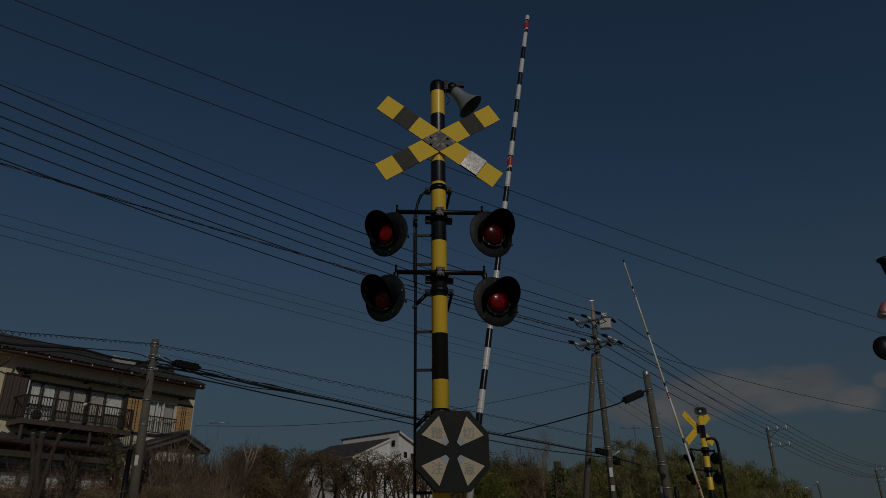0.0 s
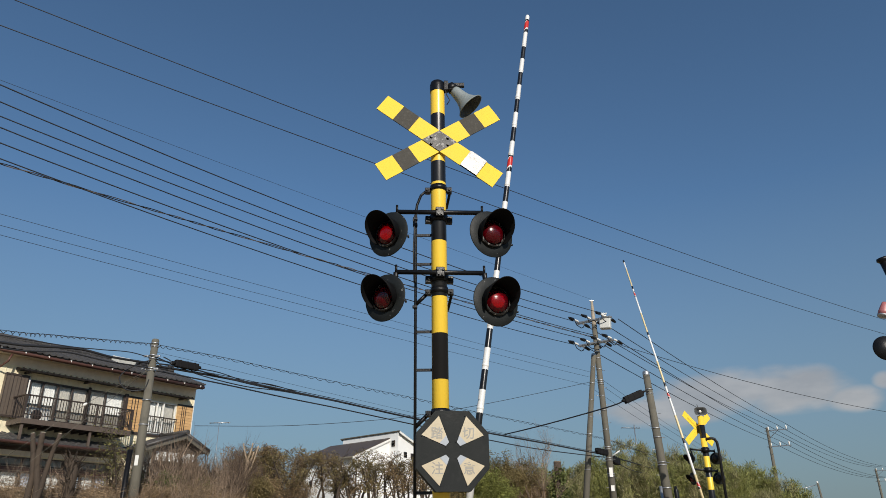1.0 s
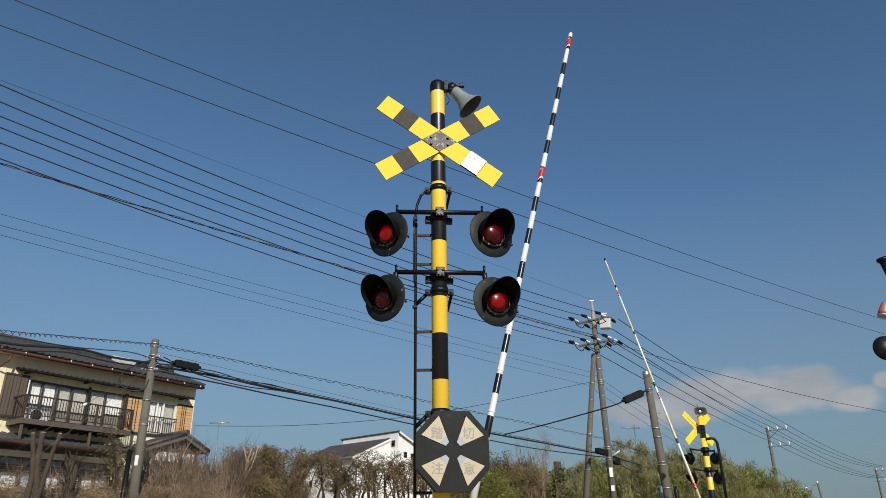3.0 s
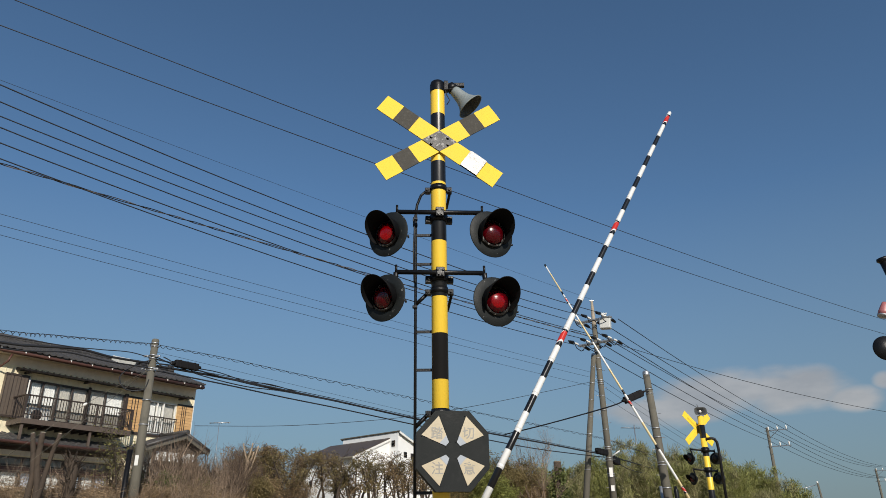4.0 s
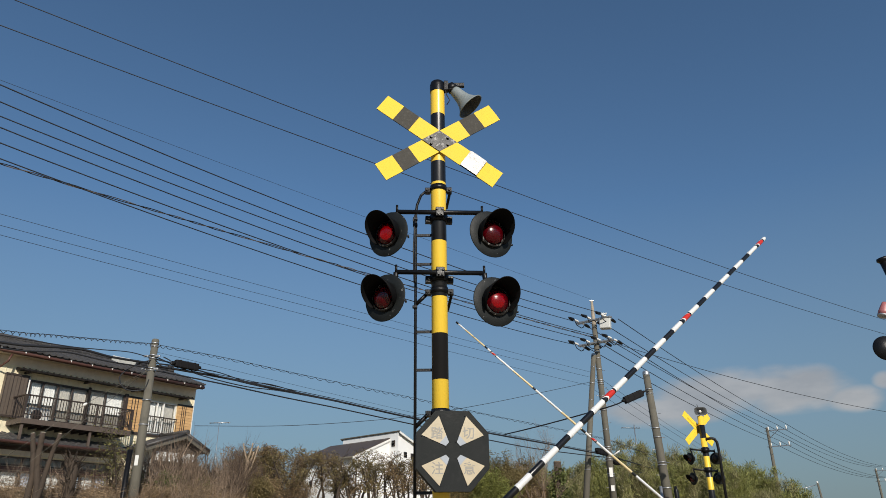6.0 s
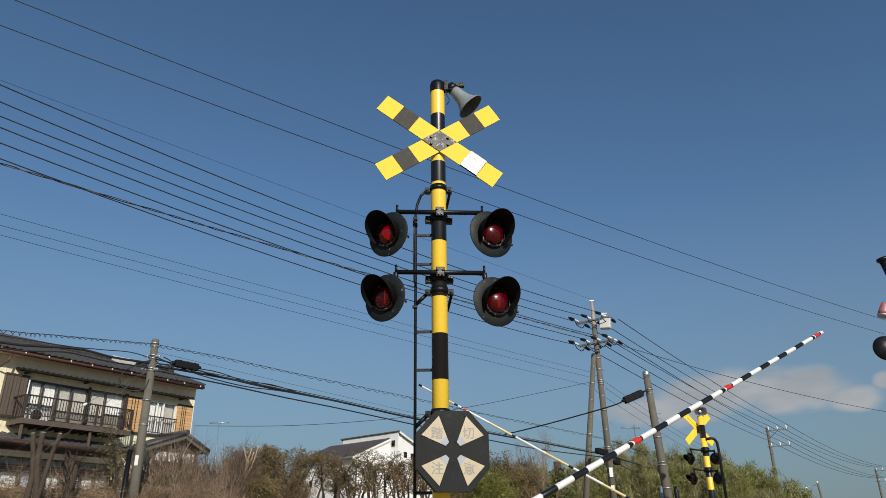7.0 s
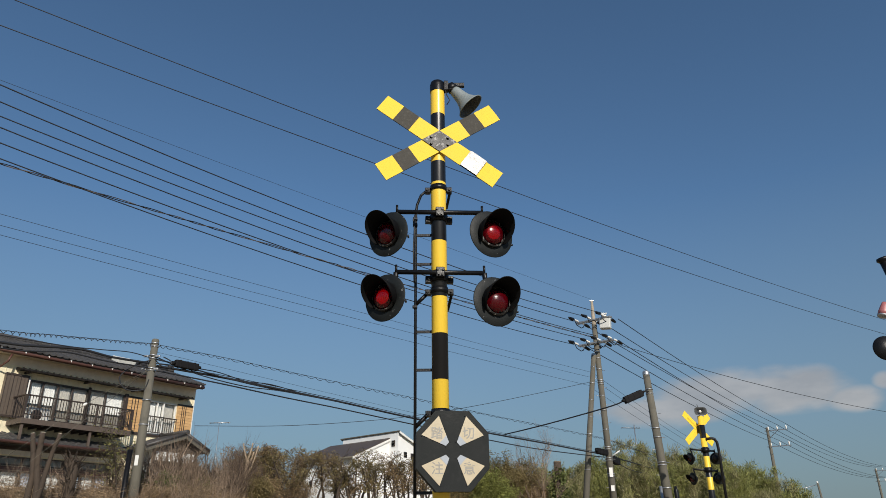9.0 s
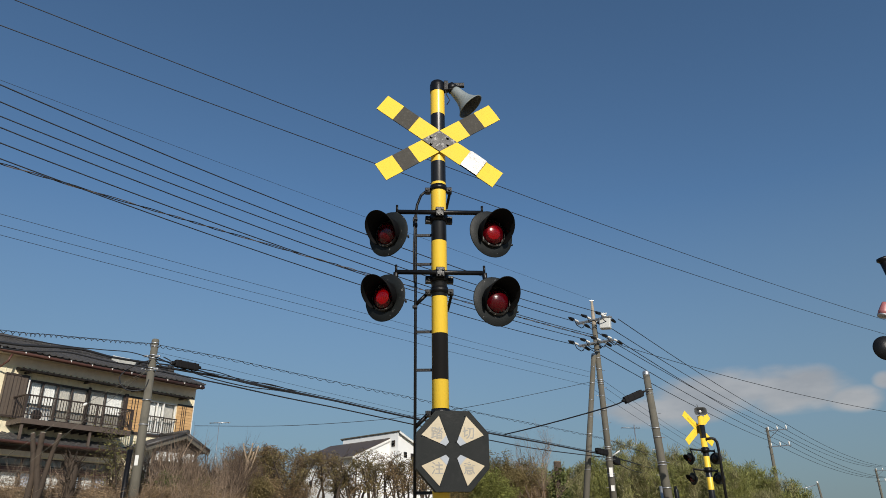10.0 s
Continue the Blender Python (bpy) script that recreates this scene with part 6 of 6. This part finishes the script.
def ivy_stump():
    P = Plant(41)
    for k in range(1500):
        z = P.r.uniform(0.0, 3.9)
        a, rr = P.r.uniform(0, 6.28), P.r.gauss(0.34, 0.10) * (1 - 0.10 * z)
        P.leaf(Vector((4.45 + rr * math.cos(a) + 0.04 * z, 29.9 + rr * math.sin(a), z)), 0.14, 0.11, 0.5)
    t = P.make("ivy_stump", "tall cut stump wrapped in ivy", "tree stump", "", M_BARK, M_IVY, thing_at=(4.45, 29.9, 0))
    part("trunk", tube(B(), [(0, 0, -0.1), (0.06, 0, 1.6), (0.12, 0, 3.2), (0.12, 0, 4.15)], [0.22, 0.20, 0.17, 0.15], 12), M_BARK, t)
    part("cut_face", tube(B(), [(0.12, 0, 4.15), (0.12, 0, 4.17)], 0.14, 12), M_PALEWOOD, t)


def limb(t, pts, r0, r1, seed, mat, cut=True):
    sp = smooth_path(pts, 4)
    n = len(sp)
    rr = [r0 + (r1 - r0) * i / (n - 1) + 0.008 * noise.noise((i * 0.7, seed, 0)) for i in range(n)]
    sp = [p + Vector((0.02 * noise.noise((i * 0.5, seed, 1)), 0, 0)) for i, p in enumerate(sp)]
    part("limb", tube(B(), sp, rr, 10), mat, t)
    if cut:
        d = (sp[-1] - sp[-2]).normalized()
        part("cut_face", tube(B(), [sp[-1], sp[-1] + d * 0.012], r1 * 0.92, 10), M_CUTWOOD, t, "pale saw cut")


def pruned_trees():
    t = thing("pruned_tree", Matrix(), "hard-pruned tree with three bare cut limbs", "tree", "pruned trees")
    b = Vector((-9.47, 16.6, 0.9))
    limb(t, [b, L1[0], L1[1], L1[2]], 0.085, 0.052, 1, M_BARK)
    limb(t, [b + Vector((0.08, 0.03, 0)), L2[0], L2[1], L2[2]], 0.08, 0.062, 2, M_BARK)
    limb(t, [b + Vector((0.12, 0, 0.1)), L3[0], L3[1], L3[2]], 0.07, 0.045, 3, M_BARK)
    s = thing("ragged_stump", Matrix(), "short ragged tree stump with torn bark", "tree stump", "pruned trees")
    P = Plant(77)
    for k in range(160):
        a = P.r.uniform(0, 6.28)
        q = Vector((STUMP[0] + 0.11 * math.cos(a), 17.2 + 0.11 * math.sin(a), P.r.uniform(1.9, STUMP[1])))
        P.twig(q, q + Vector((P.r.gauss(0, 0.1), P.r.gauss(0, 0.1), P.r.uniform(0.02, 0.3))), 0.022, 0.006)
    raw("bark_splinters", P.tv, P.tf, M_BARK, s)
    part("trunk", tube(B(), [(STUMP[0] - 0.02, 17.2, 1.0), (STUMP[0] + 0.03, 17.2, 2.6), (STUMP[0], 17.2, STUMP[1])], [0.16, 0.11, 0.12], 9), M_BARK, s)
    p = thing("pruned_tree", Matrix(), "small pale pruned tree with forked stubs", "tree", "pruned trees")
    x, y = PALE
    limb(p, [(x, y, 1.9), (x - 0.03, y, 2.7), (x, y, 3.42)], 0.055, 0.042, 5, M_PALEWOOD, False)
    for dx, z0, dz in ((-0.15, 3.38, 0.5), (0.11, 3.4, 0.48), (0.27, 2.95, 0.85), (0.16, 3.2, 0.42)):
        limb(p, [(x, y, z0), (x + dx * 0.62, y - 0.03, z0 + dz * 0.45), (x + dx, y, z0 + dz)], 0.026, 0.017, 6 + dx, M_PALEWOOD)


def dry_grass():
    P = Plant(9)
    R = P.r
    for k in range(15000):
        x, y = R.uniform(-14, -5.5), R.uniform(15.6, 19.8)
        if x > -7.2 and y < 18.2 + 0.4 * noise.noise((x, 0, 0)):
            continue
        z = ground_z(x, y)
        h = R.uniform(0.2, 0.6) * (1.3 if R.random() < 0.1 else 0.8)
        a = Vector((x, y, z - 0.03))
        h *= 0.65 + 0.8 * (0.5 + noise.noise((x * 1.3, y * 1.3, 4.0)))
        b = a + Vector((R.gauss(0, 0.45), R.gauss(0, 0.45), 0.65)) * h
        c = b + Vector((R.gauss(0, 0.6), R.gauss(0, 0.6), 0.15)) * h
        w = R.uniform(0.003, 0.0075)
        P.twig(a, b, w, w * 0.8); P.twig(b, c, w * 0.8, 0.001)
    t = raw("dry_grass", P.tv, P.tf, M_STRAW)
    tagged(t, "tangled dry straw grass on the bank", "grass", kind="stuff")
    # taller dead stalks
    Q = Plant(10)
    for k in range(420):
        x, y = Q.r.uniform(-12.5, -5), Q.r.uniform(16.2, 20)
        Q.grow(Vector((x, y, ground_z(x, y))), Vector((Q.r.gauss(0, 0.2), Q.r.gauss(0, 0.2), 1)).normalized(), Q.r.uniform(0.4, 0.95), 0.006, 1, 0, 0.03, 0.3, 0.3, 2)
    t = raw("dead_stalks", Q.tv, Q.tf, M_TWIG)
    tagged(t, "dead brown weed stalks on the bank", "weeds", kind="stuff")


def thicket():
    """Bamboo-like clumps over the slope beyond the crossing."""
    rnd = random.Random(21)
    def top(x):
        prof = HILL
        for (xa, za), (xb, zb) in zip(prof, prof[1:]):
            if xa <= x <= xb:
                return za + (zb - za) * (x - xa) / (xb - xa)
        return prof[-1][1]
    i = 0
    for y, n, x0, x1, drop in ((46.5, 17, 5.6, 21.3, -0.15), (43.5, 13, 6.5, 20.5, 0.9)):
        for k in range(n):
            x = x0 + (x1 - x0) * (k + rnd.uniform(-0.2, 0.2)) / (n - 1)
            z = max(2.2, (top(x * 46 / y) - 1.15) * y / 46 + 1.15 - drop * rnd.uniform(0.4, 1.2) + rnd.uniform(-0.25, 0.2) - 0.5)
            P = Plant(500 + i)
            g = ground_z(x, y)
            R = P.r
            for c in range(13):
                a = Vector((x + R.gauss(0, 0.55), y + R.gauss(0, 0.6), g))
                hh = (z - g) * (R.uniform(0.72, 1.0) if c else 1.03)
                d = Vector((R.gauss(0, 0.10), R.gauss(0, 0.10), 1))
                p = a
                for s in range(6):
                    q = p + d * (hh / 6)
                    d = (d + Vector((R.gauss(0, 0.05), R.gauss(0, 0.05), 0))).normalized()
                    P.twig(p, q, 0.022 - 0.003 * s, 0.019 - 0.003 * s)
                    if s >= 1:
                        for _ in range(5):
                            e = Vector((R.gauss(0, 1), R.gauss(0, 1), R.uniform(0.3, 1.2))).normalized()
                            m = q + e * R.uniform(0.25, 0.6) * (1.15 - 0.12 * s)
                            P.twig(q, m, 0.006, 0.003)
                            for _ in range(26):
                                P.leaf(m.lerp(q, R.uniform(-0.15, 0.7)) + Vector((R.gauss(0, 0.13), R.gauss(0, 0.13), R.gauss(0, 0.14))), R.uniform(0.2, 0.42), R.uniform(0.018, 0.036), -1.3)
                    p = q
            P.make("bamboo_clump", "feathery yellow green bamboo clump on the slope" if i % 3 else "feathery grey green bamboo clump on the slope", "bamboo", "thicket", M_TWIG, M_BAMBOO if i % 3 else M_BAMBOOD, ("culm_mass", "foliage"), (x, y, g))
            i += 1


HILL = [(4.5, 4.9), (5.7, 5.0), (7.5, 5.6), (9.3, 5.85), (10.5, 6.35), (11.9, 6.85), (13.0, 6.5), (14.0, 6.3), (16.2, 6.25), (17.5, 5.85), (18.9, 5.5), (20.2, 4.7), (21.4, 3.85), (22.4, 3.5)]
L1 = [(-9.39, 16.6, 2.17), (-9.40, 16.6, 2.81), (-9.56, 16.6, 3.59)]
L2 = [(-9.21, 16.6, 2.17), (-9.32, 16.6, 2.93), (-9.33, 16.6, 3.61)]
L3 = [(-9.16, 16.6, 2.2), (-9.05, 16.6, 2.99), (-8.93, 16.6, 3.58)]
STUMP, PALE = (-8.80, 3.08), (-5.72, 21.0)
hedge(); ivy_stump(); pruned_trees(); dry_grass(); thicket()


# ---- what moves ----
def motions():
    near = [(0.0, 79.44, 33.0), (2.2, 79.44, 33.0), (2.5, 78.71, 29.5), (2.7, 77.51, 28.0), (3.8, 60.67, 28.2), (4.0, 57.96, 28.12), (4.5, 52.45, 28.45), (5.0, 47.72, 29.2), (5.5, 43.56, 29.8),
            (6.8, 26.73, 29.23), (7.0, 24.25, 29.21), (7.5, 18.43, 29.3), (8.0, 12.1, 29.11), (8.4, 7.17, 29.0), (8.9, 1.0, 29.0), (9.1, 0.0, 29.0), (10.0, 0.0, 29.0)]
    far = [(0.0, 88.1), (2.2, 88.1), (2.5, 87.6), (2.7, 86.5), (3.9, 68.4), (4.3, 63.7), (5.0, 55.3), (5.6, 46.6), (6.8, 28.7), (7.2, 23.0), (7.7, 16.4), (8.3, 8.6), (8.9, 1.0), (9.1, 0.0), (10.0, 0.0)]
    out = []
    for t, el, az in near:
        d = Vector((math.cos(radians(el)) * math.cos(radians(az)), math.cos(radians(el)) * math.sin(radians(az)), math.sin(radians(el))))
        out.append((t, Matrix.Translation(NEAR_PIVOT) @ d.to_track_quat("Z", "Y").to_matrix().to_4x4()))
    walk(NEAR_BOOM, out)
    # the far boom swings in one leaning plane
    az, lean = radians(204.57), radians(13.2)
    flat = Vector((math.cos(az), math.sin(az), 0))
    rise = Vector((0, 0, math.cos(lean))) + Vector((math.sin(az), -math.cos(az), 0)) * math.sin(lean)
    side = flat.cross(rise)
    out = []
    for t, el in far:
        d = flat * math.cos(radians(el)) + rise * math.sin(radians(el))
        turn = Matrix((side.cross(d).normalized(), side, d)).transposed()
        out.append((t, Matrix.Translation(FAR_PIVOT) @ turn.to_4x4()))
    walk(FAR_BOOM, out)
    # the two lamp pairs flash in turn
    first, period = 0.787, 0.963
    for bulbs, lit_first in ((BULBS_A, True), (BULBS_B, False)):
        # angle 0: lit face out; 180: dark back out
        angle = (lambda on: 0 if on else 180)
        switch = []
        k = -2
        while True:
            s = first + k * period / 2
            if s > 9.98:
                break
            if s > 0.1:
                switch.append((s, (k % 2 == 0) == lit_first))
            k += 1
        now = not switch[0][1]
        rows = [(0.0, angle(now))]
        for s, on in switch:
            a0, a1 = angle(now), angle(on)
            for i in range(4):
                rows.append((s + (i - 2.6) / 30, a0 + (a1 - a0) * i / 3))
            now = on
        rows.append((10.0, angle(now)))
        for ob, m in bulbs:
            walk(ob, [(t, m @ pose(0, 0, 0, 0, a, 0)) for t, a in rows])


motions()
